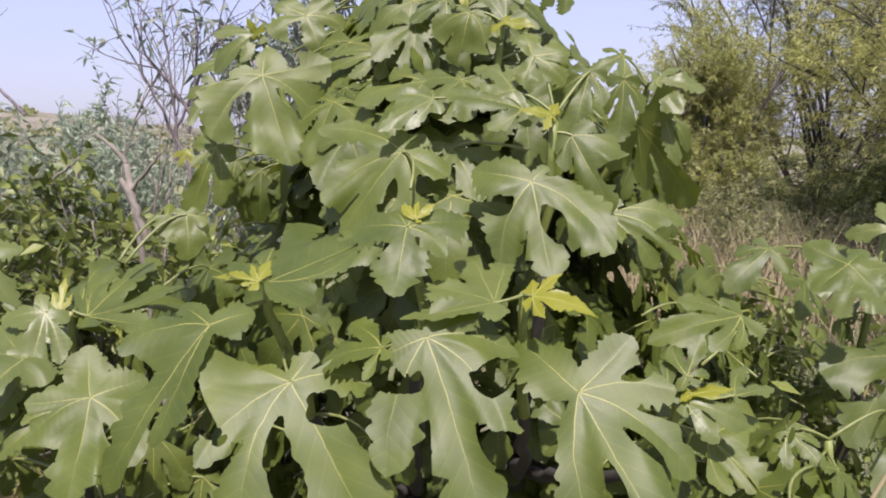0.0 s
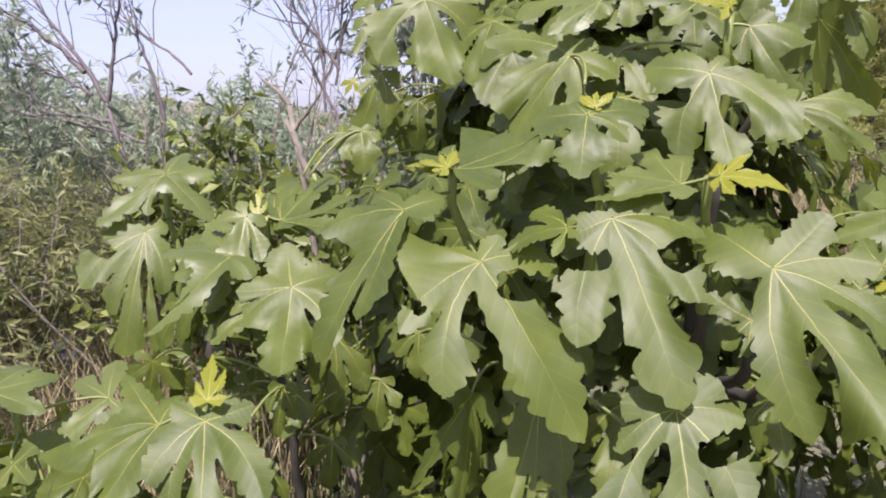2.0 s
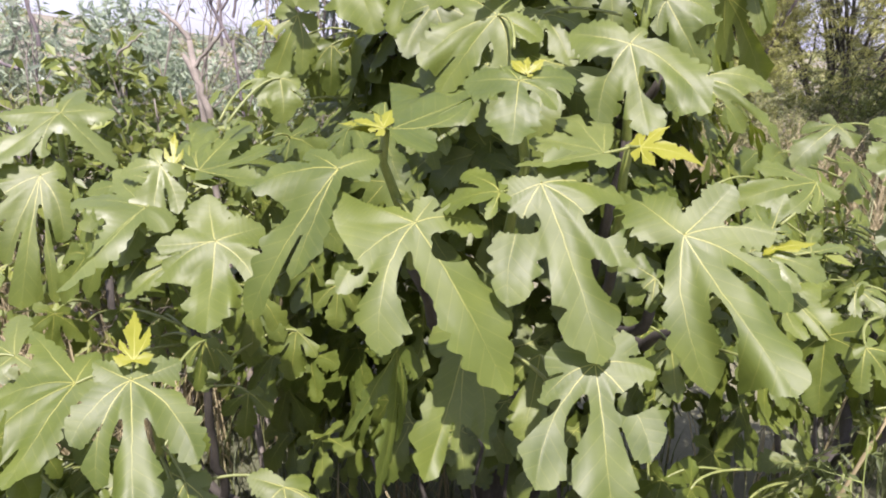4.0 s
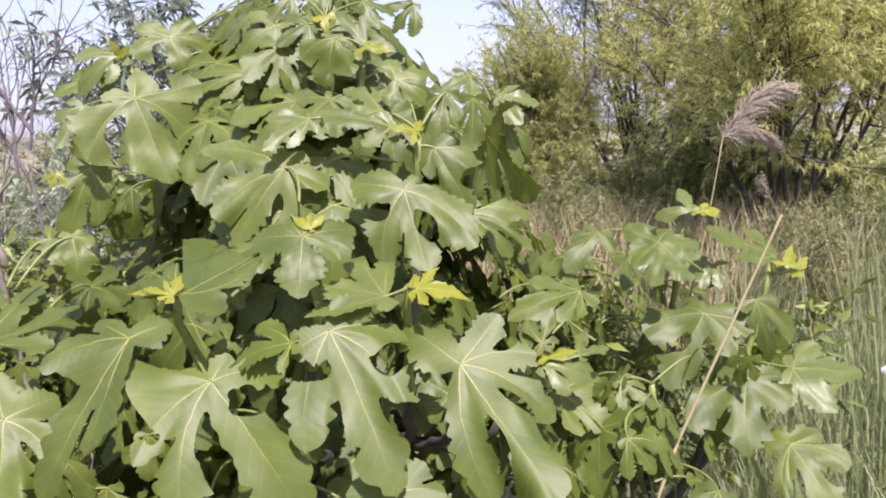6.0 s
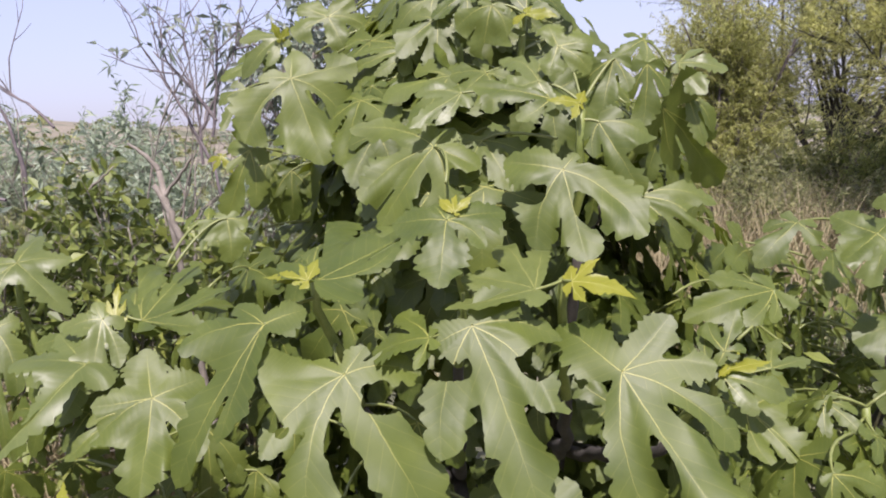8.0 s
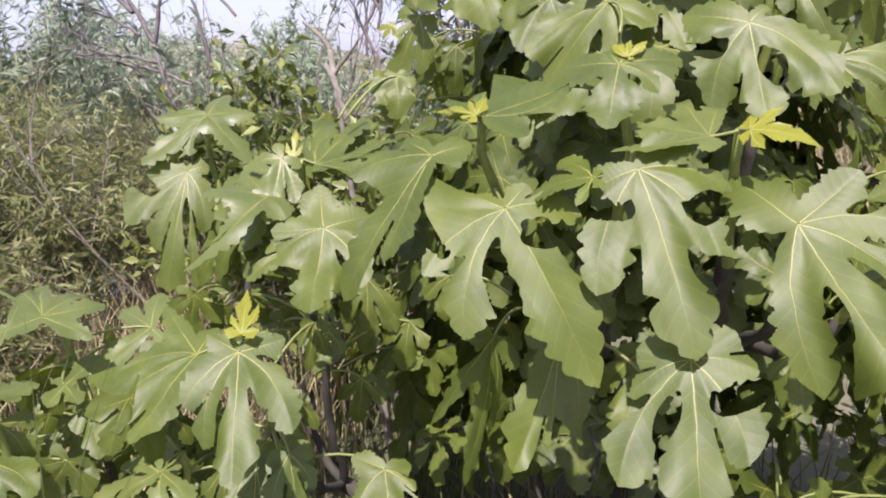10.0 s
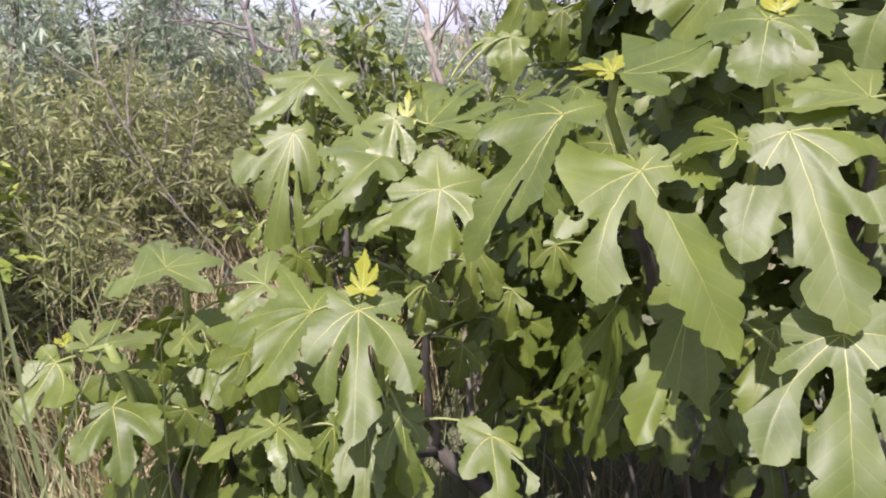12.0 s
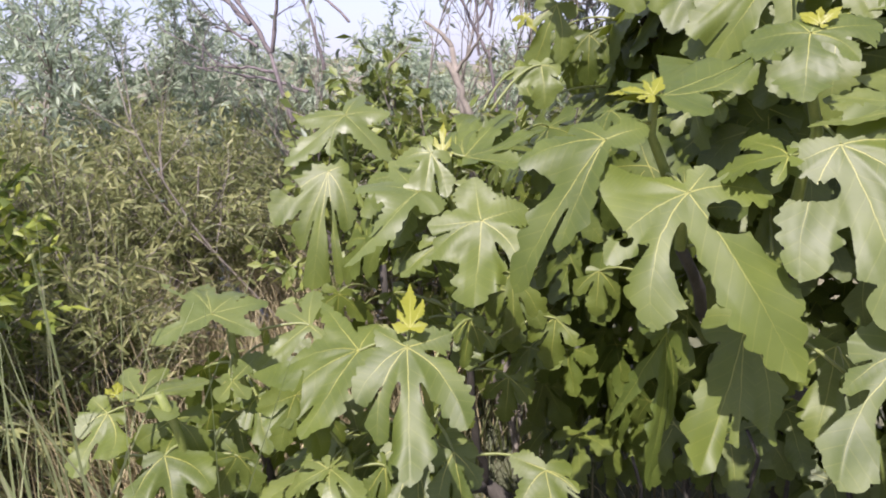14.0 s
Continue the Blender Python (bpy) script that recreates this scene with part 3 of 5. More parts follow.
fig_leaf((-0.411, 0.930, 0.759), (-35, -1, -154), 0.156, [(-49, 0.065, 0.013), (-36, 0.117, 0.03), (38, 0.089, 0.02), (121, 0.065, 0.02)], 1, 0.30, 0.032, cuts=[(-35, 0.051, 0.005), (-12, 0.082, 0.009), (11, 0.065, 0.009)])
fig_leaf((-0.105, 0.930, 1.032), (-56, -5, 161), 0.216, [(-26, 0.141, 0.027), (-10, 0.165, 0.027)], 1, 0.20, 0.042, cuts=[(-13, 0.124, 0.0052)])
fig_leaf((0.015, 0.990, 0.990), (-54, -6, 172), 0.141, [(-28, 0.098, 0.022), (36, 0.1, 0.023)], 1, 0.25, 0.037)
fig_leaf((-0.213, 0.930, 1.017), (-65, -38, -123), 0.222, [(-15, 0.14, 0.02), (24, 0.166, 0.015)], 1, 0.20, 0.027)
fig_leaf((-0.666, 0.800, 1.005), (-25, -14, 172), 0.160, [(19, 0.182, 0.033), (55, 0.117, 0.031), (115, 0.138, 0.017), (166, 0.068, 0.022)], 1, 0.30, 0.032, cuts=[(8, 0.108, 0.0046), (26, 0.138, 0.0046)])
fig_leaf((-0.791, 0.850, 1.022), (-24, -21, 157), 0.123, [(-92, 0.059, 0.014), (83, 0.102, 0.021), (126, 0.097, 0.025)], 1, 0.30, 0.027, material=LIGHT)
fig_leaf((0.902, 1.417, 1.110), (-44, -17, 133), 0.211, [(-108, 0.12, 0.045), (-58, 0.141, 0.038), (45, 0.156, 0.058), (99, 0.079, 0.033)], 1, 0.30, 0.052, cuts=[(-73, 0.09, 0.0075), (-31, 0.064, 0.0136), (8, 0.061, 0.0151)])
fig_leaf((0.933, 1.281, 0.987), (-40, -1, 146), 0.178, [(-108, 0.077, 0.034), (-69, 0.105, 0.05), (39, 0.183, 0.046), (94, 0.064, 0.027)], 1, 0.30, 0.052, cuts=[(-28, 0.076, 0.0087), (20, 0.083, 0.0087)])
fig_leaf((0.996, 1.203, 0.852), (-34, 22, 173), 0.157, [(-89, 0.07, 0.035), (-44, 0.123, 0.037), (22, 0.156, 0.022), (35, 0.134, 0.018), (143, 0.055, 0.033)], 1, 0.30, 0.055, cuts=[(-17, 0.078, 0.0059), (20, 0.061, 0.0059)])
fig_leaf((0.894, 1.607, 1.249), (-35, -7, 144), 0.136, [(-127, 0.095, 0.042), (-44, 0.129, 0.049), (48, 0.112, 0.053), (135, 0.111, 0.032)], 1, 0.25, 0.042, cuts=[(-13, 0.079, 0.0064)], material=LIGHT)
fig_leaf((0.432, 1.100, 1.074), (-28, 22, -150), 0.149, [(-81, 0.102, 0.018), (7, 0.106, 0.024), (31, 0.104, 0.019)], 1, 0.25, 0.030, cuts=[(-30, 0.059, 0.0057)])
fig_leaf((0.562, 1.120, 1.076), (-29, 22, -156), 0.073, [(-29, 0.049, 0.015), (43, 0.067, 0.011)], 1, 0.25, 0.017)
fig_leaf((1.051, 1.281, 1.001), (1, 28, -109), 0.147, [(-48, 0.109, 0.031), (60, 0.132, 0.033), (115, 0.102, 0.024)], 1, 0.25, 0.044, cuts=[(34, 0.067, 0.006)], material=LIGHT)
fig_leaf((0.253, 1.240, 1.660), (-69, -16, 167), 0.107, [(-35, 0.064, 0.018), (37, 0.081, 0.028)], 1, 0.25, 0.034)
fig_leaf((0.157, 1.230, 1.687), (-60, -17, 167), 0.058, [(-119, 0.062, 0.029), (-68, 0.069, 0.026), (145, 0.054, 0.026)], 1, 0.25, 0.024)
fig_leaf((0.320, 1.300, 1.650), (-79, -6, -171), 0.112, [(-37, 0.067, 0.023), (23, 0.065, 0.015)], 1, 0.25, 0.036)
fig_leaf((0.353, 1.330, 1.572), (-121, 47, -175), 0.322, [(-13, 0.171, 0.033), (20, 0.152, 0.029)], 1, 0.25, 0.044)
fig_leaf((0.219, 1.200, 1.554), (-63, 24, -179), 0.142, [(-47, 0.084, 0.023), (36, 0.062, 0.018)], 1, 0.25, 0.027, cuts=[(-11, 0.074, 0.0039)])
fig_leaf((0.276, 1.190, 1.425), (-43, 37, -155), 0.117, [(-41, 0.133, 0.02), (-17, 0.143, 0.024), (24, 0.06, 0.024)], 1, 0.25, 0.031, cuts=[(-22, 0.085, 0.0039), (5, 0.051, 0.0058)])
fig_leaf((-0.340, 1.660, 1.838), (-63, 17, -157), 0.096, [(-105, 0.078, 0.028), (-55, 0.105, 0.033), (83, 0.099, 0.036), (136, 0.078, 0.029)], 1, 0.25, 0.028, cuts=[(-42, 0.046, 0.0069), (63, 0.025, 0.0097)])
fig_leaf((-0.023, 1.450, 1.685), (-58, -59, 118), 0.226, [(-67, 0.095, 0.032), (37, 0.149, 0.04)], 1, 0.20, 0.056)
fig_leaf((0.045, 1.400, 1.790), (-69, -14, 167), 0.098, [(-38, 0.07, 0.023), (49, 0.082, 0.032)], 1, 0.25, 0.040, cuts=[(-2, 0.071, 0.0046)])
fig_leaf((0.119, 1.220, 1.631), (-21, -45, 117), 0.057, [(-94, 0.06, 0.016), (74, 0.11, 0.019), (116, 0.086, 0.018)], 1, 0.25, 0.029, cuts=[(50, 0.033, 0.0049)], material=LIGHT)
fig_leaf((-0.586, 1.090, 1.271), (8, 27, -40), 0.181, [(-76, 0.098, 0.017), (-56, 0.189, 0.032), (-29, 0.195, 0.033), (39, 0.085, 0.018)], 1, 0.20, 0.043, cuts=[(-33, 0.104, 0.0063)])
fig_leaf((-0.473, 1.250, 1.421), (-60, 3, -154), 0.081, [(-61, 0.04, 0.021), (66, 0.061, 0.024)], 1, 0.25, 0.029, cuts=[(31, 0.047, 0.0055)])
fig_leaf((-0.058, 0.885, 1.280), (-2, -25, 83), 0.089, [(-74, 0.053, 0.01), (44, 0.093, 0.023)], 1, 0.20, 0.037)
fig_leaf((0.781, 1.420, 1.298), (21, -30, 26), 0.099, [(-166, 0.085, 0.035), (-86, 0.091, 0.031), (85, 0.06, 0.024)], 1, 0.25, 0.032)
fig_leaf((-0.657, 1.120, 1.242), (-39, -19, -174), 0.114, [(90, 0.095, 0.027), (124, 0.081, 0.018)], 1, 0.30, 0.040, material=LIGHT)
fig_leaf((0.210, 1.080, 1.097), (25, -32, 38), 0.079, [(-120, 0.066, 0.015), (-81, 0.061, 0.025)], 1, 0.25, 0.028)
fig_leaf((-0.446, 1.620, 1.797), (-39, -41, 152), 0.123, [(-29, 0.085), (37, 0.097)], 0.9, 0.38, material=LIGHT)
fig_leaf((-0.441, 1.600, 1.787), (93, -31, 50), 0.046, [(73, 0.045)], 1, 0.38, material=YOUNG)
fig_leaf((-0.484, 1.660, 1.769), (-37, -44, 146), 0.141, [(-47, 0.103), (24, 0.088)], 1, 0.38)
fig_leaf((-0.509, 1.520, 1.677), (-55, -28, 174), 0.112, [(-21, 0.129), (34, 0.067)], 1, 0.38)
fig_leaf((0.388, 1.360, 1.653), (-4, 46, -113), 0.087, [(-48, 0.059), (47, 0.09)], 1, 0.38, material=LIGHT)
fig_leaf((0.403, 1.360, 1.599), (-68, 10, -179), 0.107, [(-23, 0.088), (88, 0.039)], 1, 0.38)
fig_leaf((-0.043, 1.580, 1.913), (-51, -32, 159), 0.092, [(-31, 0.091), (75, 0.043)], 0.9, 0.38)
fig_leaf((0.120, 1.520, 1.885), (-24, 46, -123), 0.076, [(-52, 0.058), (50, 0.082)], 0.9, 0.38)
fig_leaf((-0.014, 1.240, 1.621), (-31, -37, 143), 0.119, [(-17, 0.082), (44, 0.084), (115, 0.019)], 1, 0.38, material=LIGHT)
fig_leaf((0.138, 1.200, 1.598), (29, -44, 69), 0.137, [(-53, 0.072), (31, 0.103), (58, 0.08)], 1, 0.38)
fig_leaf((0.111, 1.420, 1.778), (65, -28, 17), 0.109, [(26, 0.071), (109, 0.047)], 1, 0.38)
fig_leaf((0.084, 1.440, 1.794), (-43, 29, -149), 0.087, [(-75, 0.066), (29, 0.084)], 1, 0.38)
fig_leaf((-0.008, 1.500, 1.834), (-32, -41, 142), 0.089, [(-46, 0.102), (67, 0.069)], 1, 0.38)
fig_leaf((0.110, 1.380, 1.767), (-3, 47, -111), 0.062, [(-93, 0.041), (152, 0.042)], 1, 0.38, material=YOUNG)
fig_leaf((0.184, 1.180, 1.587), (25, -46, 94), 0.055, [(-64, 0.04), (116, 0.041)], 1, 0.38, material=YOUNG)
fig_leaf((0.029, 1.500, 1.848), (25, 50, -70), 0.05, [(-164, 0.037), (105, 0.04)], 1, 0.38, material=YOUNG)
fig_leaf((-0.021, 0.990, 1.439), (49, 33, -37), 0.037, [(-86, 0.041), (-45, 0.035)], 1, 0.38, material=YOUNG)
fig_leaf((-0.230, 0.930, 1.363), (16, -27, 121), 0.049, [(69, 0.037), (107, 0.057), (131, 0.053)], 1, 0.38, material=YOUNG)
fig_leaf((0.142, 0.940, 1.338), (7, 37, -114), 0.084, [(-110, 0.039), (-54, 0.053), (52, 0.048)], 1, 0.38, material=YOUNG)
fig_leaf((-0.610, 1.060, 1.278), (65, 6, 24), 0.07, [(-16, 0.044), (20, 0.041)], 1, 0.38, material=YOUNG)
fig_leaf((-0.574, 1.080, 1.273), (8, 20, -56), 0.156, [(-88, 0.131, 0.03), (-71, 0.172, 0.032), (-41, 0.165, 0.038), (28, 0.109, 0.03)], 1, 0.1, 0.036)
fig_leaf((-0.664, 1.050, 1.217), (-45, -26, 154), 0.179, [(-28, 0.118), (50, 0.098)], 1, 0.38)
fig_leaf((-0.708, 1.120, 1.238), (-39, -38, 157), 0.123, [(-34, 0.102), (33, 0.09)], 1, 0.38)
fig_leaf((-0.683, 0.699, 0.852), (-24, -33, 130), 0.082, [(-64, 0.043), (40, 0.062)], 1, 0.38, material=LIGHT)
fig_leaf((-0.677, 0.699, 0.853), (-7, 13, -117), 0.079, [(-79, 0.028), (31, 0.065)], 1, 0.38, material=LIGHT)
fig_leaf((-0.643, 0.800, 0.805), (-54, -26, 166), 0.083, [(-33, 0.06), (68, 0.038)], 1, 0.38)
fig_leaf((-0.546, 0.820, 0.822), (-46, 7, -135), 0.094, [(-31, 0.073), (15, 0.071)], 1, 0.38)
fig_leaf((-0.535, 0.950, 1.013), (-72, -9, -164), 0.087, [(-21, 0.061), (26, 0.049)], 1, 0.38)
fig_leaf((-0.542, 1.200, 1.021), (-67, -1, -156), 0.137, [(-27, 0.117), (29, 0.102)], 1, 0.38)
fig_leaf((0.959, 1.600, 1.345), (-3, 42, -114), 0.079, [(-105, 0.09), (175, 0.091)], 1, 0.38, material=LIGHT)
fig_leaf((1.141, 1.500, 1.224), (31, -37, 84), 0.237, [(-17, 0.171), (62, 0.111)], 1, 0.38)
fig_leaf((1.121, 1.420, 1.216), (-6, 39, -123), 0.041, [(-166, 0.036), (-80, 0.045)], 1, 0.38, material=YOUNG)
fig_leaf((1.004, 1.360, 1.147), (-69, 13, 167), 0.148, [(-29, 0.126), (20, 0.082)], 1, 0.38, material=LIGHT)
fig_leaf((0.966, 1.500, 1.212), (-33, -13, 136), 0.076, [(-141, 0.047), (-36, 0.069)], 1, 0.38, material=LIGHT)
fig_leaf((0.514, 1.220, 1.242), (-2, -32, 112), 0.166, [(-57, 0.071), (-29, 0.104), (35, 0.11)], 1, 0.38)
fig_leaf((0.379, 1.050, 1.151), (-7, 36, -113), 0.094, [(-41, 0.052), (38, 0.074)], 1, 0.38, material=LIGHT)
fig_leaf((0.355, 1.060, 1.153), (62, -4, -16), 0.086, [(-26, 0.063), (46, 0.061)], 1, 0.38)
fig_leaf((0.660, 1.500, 1.317), (-32, -24, 130), 0.132, [(-74, 0.066), (42, 0.069)], 1, 0.38)
fig_leaf((-0.100, 1.000, 1.109), (-67, 8, -162), 0.119, [(-32, 0.101), (31, 0.091), (89, 0.07)], 1, 0.38)
fig_leaf((0.503, 0.950, 1.035), (-50, 28, -149), 0.081, [(-34, 0.089), (45, 0.068)], 1, 0.38)
fig_leaf((0.707, 1.000, 0.880), (-27, -16, 123), 0.128, [(-38, 0.082), (35, 0.055)], 1, 0.38)
fig_leaf((-0.157, 1.000, 1.365), (-48, 9, -156), 0.054, [(-40, 0.043), (34, 0.032)], 1, 0.38)
fig_leaf((-0.533, 1.300, 1.415), (-44, 9, -143), 0.097, [(-151, 0.037), (-28, 0.077), (81, 0.041)], 1, 0.38)
fig_leaf((-0.488, 1.450, 1.544), (-73, -22, -179), 0.168, [(-26, 0.124), (24, 0.067)], 1, 0.38)
fig_leaf((-0.571, 1.500, 1.535), (-56, -31, 171), 0.041, [(-59, 0.047), (37, 0.038)], 1, 0.38, material=YOUNG)
fig_leaf((0.033, 1.620, 1.927), (-54, -30, 159), 0.099, [(-36, 0.103), (46, 0.087)], 1, 0.38)
fig_leaf((0.117, 1.500, 1.833), (-50, 28, -152), 0.1, [(-20, 0.11), (30, 0.114)], 1, 0.38)
fig_leaf((-0.089, 1.620, 1.850), (-57, -24, 169), 0.126, [(-37, 0.117), (30, 0.058)], 1, 0.38)
fig_leaf((-0.137, 1.520, 1.732), (-8, -49, 112), 0.141, [(-65, 0.069), (-26, 0.096), (16, 0.125)], 1, 0.38)
fig_leaf((-0.147, 1.500, 1.684), (-28, -45, 130), 0.127, [(-39, 0.096), (21, 0.098)], 1, 0.38)
fig_leaf((-0.200, 1.500, 1.640), (-60, -25, 168), 0.096, [(-32, 0.075), (38, 0.074)], 1, 0.38)
fig_leaf((-0.506, 1.730, 1.495), (-77, -11, -168), 0.151, [(-23, 0.116), (31, 0.091)], 1, 0.38)
fig_leaf((-0.434, 1.730, 1.477), (-77, -11, -170), 0.157, [(-26, 0.118), (32, 0.091)], 1, 0.38)
fig_leaf((-0.355, 1.710, 1.487), (-76, -3, -164), 0.161, [(-25, 0.109), (23, 0.104)], 1, 0.38)
fig_leaf((-0.270, 1.670, 1.478), (-71, -10, -173), 0.115, [(-36, 0.074), (32, 0.08)], 1, 0.38)
fig_leaf((0.244, 1.620, 1.895), (-57, -31, 149), 0.084, [(-36, 0.09), (44, 0.071)], 1, 0.38)
fig_leaf((0.082, 1.620, 1.946), (-66, 23, -157), 0.082, [(-40, 0.075), (44, 0.068)], 1, 0.38)
fig_leaf((0.334, 1.400, 1.704), (-24, -34, 137), 0.078, [(-43, 0.075), (77, 0.045)], 1, 0.38)
fig_leaf((-0.528, 1.670, 1.509), (-72, -14, -171), 0.118, [(-35, 0.071), (35, 0.074)], 1, 0.38)
fig_leaf((-0.468, 1.670, 1.486), (-72, -6, -165), 0.123, [(-34, 0.086), (30, 0.083)], 1, 0.38)
fig_leaf((-1.087, 1.000, 0.845), (-71, -18, -159), 0.121, [(-39, 0.091), (37, 0.094)], 1, 0.38)
fig_leaf((-0.983, 0.980, 0.802), (-70, -13, -155), 0.125, [(-33, 0.101), (38, 0.082)], 1, 0.38)
fig_leaf((-0.836, 0.920, 0.820), (-64, -17, -166), 0.081, [(-48, 0.067), (47, 0.058)], 1, 0.38)
fig_leaf((-0.700, 0.880, 0.825), (-67, -11, -159), 0.092, [(-31, 0.079), (37, 0.061)], 1, 0.38)
fig_leaf((-1.175, 0.950, 0.778), (-59, -13, -148), 0.093, [(-38, 0.07), (48, 0.058)], 1, 0.38)
fig_leaf((-1.026, 0.900, 0.698), (-67, -16, -157), 0.089, [(-44, 0.066), (39, 0.068)], 1, 0.38)
fig_leaf((-0.586, 0.950, 0.867), (-72, -8, -161), 0.09, [(-37, 0.07), (39, 0.057)], 1, 0.38)
fig_leaf((-0.675, 1.050, 1.121), (-43, -27, 177), 0.07, [(-50, 0.067), (65, 0.043)], 1, 0.38)
fig_leaf((-0.532, 1.200, 0.973), (-77, -9, -167), 0.117, [(-42, 0.083), (36, 0.091)], 1, 0.38)
fig_leaf((-0.461, 1.220, 0.924), (-69, -9, -170), 0.105, [(-41, 0.067), (42, 0.074)], 1, 0.38)
fig_leaf((-0.544, 1.150, 0.819), (-74, -8, -165), 0.098, [(-42, 0.069), (41, 0.07)], 1, 0.38)
fig_leaf((-0.366, 1.200, 1.032), (-71, -7, -170), 0.088, [(-38, 0.063), (41, 0.066)], 1, 0.38)
fig_leaf((0.253, 1.100, 0.966), (-67, 5, 177), 0.101, [(-32, 0.074), (43, 0.066)], 1, 0.38)
fig_leaf((0.165, 1.020, 1.211), (-56, -6, 166), 0.058, [(-48, 0.049), (29, 0.037)], 1, 0.38)
fig_leaf((-0.517, 0.800, 0.849), (-54, 2, -146), 0.126, [(-27, 0.066, 0.02), (27, 0.09, 0.02)], 1, 0.38, 0.027)
fig_leaf((-0.599, 0.820, 0.778), (-62, -4, -151), 0.136, [(-18, 0.083, 0.024), (25, 0.093, 0.024)], 1, 0.38, 0.031)
fig_leaf((-0.692, 0.860, 0.790), (-63, -9, -157), 0.126, [(-30, 0.075, 0.025), (20, 0.096, 0.027)], 1, 0.38, 0.033)
fig_leaf((-0.937, 0.800, 0.862), (-55, 0, -133), 0.102, [(-27, 0.093, 0.026), (39, 0.077, 0.026)], 1, 0.38, 0.033)
fig_leaf((-0.982, 0.750, 0.675), (-53, -12, -150), 0.083, [(-45, 0.066, 0.028), (34, 0.061, 0.028)], 1, 0.38, 0.034)
fig_leaf((-0.635, 1.000, 1.223), (-23, -19, 171), 0.197, [(5, 0.112, 0.022), (61, 0.112, 0.034), (115, 0.095, 0.019)], 1, 0.25, 0.023, cuts=[(3, 0.095, 0.004)], material=LIGHT)
fig_leaf((-0.644, 0.840, 0.814), (-41, -14, -178), 0.140, [(-23, 0.098, 0.022), (30, 0.053, 0.017)], 1, 0.25, 0.038)
fig_leaf((-0.572, 0.860, 0.825), (-42, 7, -130), 0.166, [(-16, 0.081, 0.023), (21, 0.121, 0.022)], 1, 0.25, 0.032, cuts=[(10, 0.092, 0.0049)])
fig_leaf((-0.593, 0.820, 0.811), (-36, -3, -155), 0.163, [(-10, 0.149, 0.019), (18, 0.115, 0.02)], 1, 0.25, 0.029, cuts=[(-7, 0.099, 0.0048), (11, 0.09, 0.0058)])
fig_leaf((-0.587, 1.000, 1.140), (-27, -27, 151), 0.104, [(-52, 0.047, 0.016), (25, 0.053, 0.021)], 1, 0.25, 0.022)
fig_leaf((-0.561, 1.050, 0.958), (-49, -14, -168), 0.082, [(-46, 0.05, 0.015), (34, 0.063, 0.015)], 1, 0.25, 0.021)
fig_leaf((-0.722, 0.760, 0.826), (-13, -12, 152), 0.137, [(-27, 0.051, 0.016), (49, 0.081, 0.02), (120, 0.067, 0.014)], 1, 0.25, 0.024, cuts=[(-2, 0.066, 0.0039)], material=LIGHT)
fig_leaf((-0.927, 0.760, 0.800), (-23, 8, -98), 0.069, [(29, 0.085, 0.015), (154, 0.029, 0.019)], 1, 0.25, 0.020)
fig_leaf((-0.710, 0.760, 0.786), (-35, 2, -140), 0.120, [(-23, 0.068, 0.016), (15, 0.081, 0.016)], 1, 0.25, 0.024)
fig_leaf((-0.859, 0.720, 0.970), (14, 20, 7), 0.079, [(117, 0.052, 0.017), (175, 0.05, 0.014)], 1, 0.25, 0.017, material=LIGHT)
fig_leaf((-0.832, 0.740, 0.935), (-26, 6, -142), 0.102, [(-32, 0.077, 0.02), (30, 0.054, 0.02)], 1, 0.30, 0.024)
fig_leaf((0.383, 1.060, 1.188), (41, 9, -26), 0.078, [(-170, 0.027, 0.011), (-36, 0.063, 0.015), (59, 0.034, 0.015)], 1, 0.25, 0.015)
fig_leaf((0.469, 1.100, 1.143), (13, 22, -77), 0.066, [(-138, 0.044, 0.016), (-50, 0.088, 0.014)], 1, 0.25, 0.017, material=LIGHT)
fig_leaf((-0.223, 0.895, 1.366), (21, -34, 74), 0.064, [(-34, 0.022, 0.01), (45, 0.035, 0.008), (86, 0.045, 0.01)], 1, 0.25, 0.012, material=YOUNG)
fig_leaf((-0.546, 0.750, 1.069), (36, 5, 23), 0.092, [(-30, 0.041, 0.008), (17, 0.064, 0.009)], 1, 0.25, 0.015, material=YOUNG)
fig_leaf((1.137, 1.420, 1.200), (30, 17, -63), 0.071, [(-79, 0.051, 0.019), (-34, 0.103, 0.016), (93, 0.033, 0.016)], 1, 0.25, 0.017, material=YOUNG)
fig_leaf((0.982, 1.580, 1.340), (16, 35, -93), 0.051, [(-132, 0.042, 0.019), (-52, 0.046, 0.015)], 1, 0.25, 0.024, material=YOUNG)
fig_leaf((0.388, 1.050, 1.162), (13, 25, -80), 0.065, [(-49, 0.057, 0.011), (162, 0.021, 0.01)], 1, 0.25, 0.015, material=YOUNG)
fig_leaf((-0.979, 0.600, 0.987), (29, 9, 37), 0.031, [(-53, 0.022, 0.008), (88, 0.015, 0.01)], 1, 0.25, 0.009, material=YOUNG)

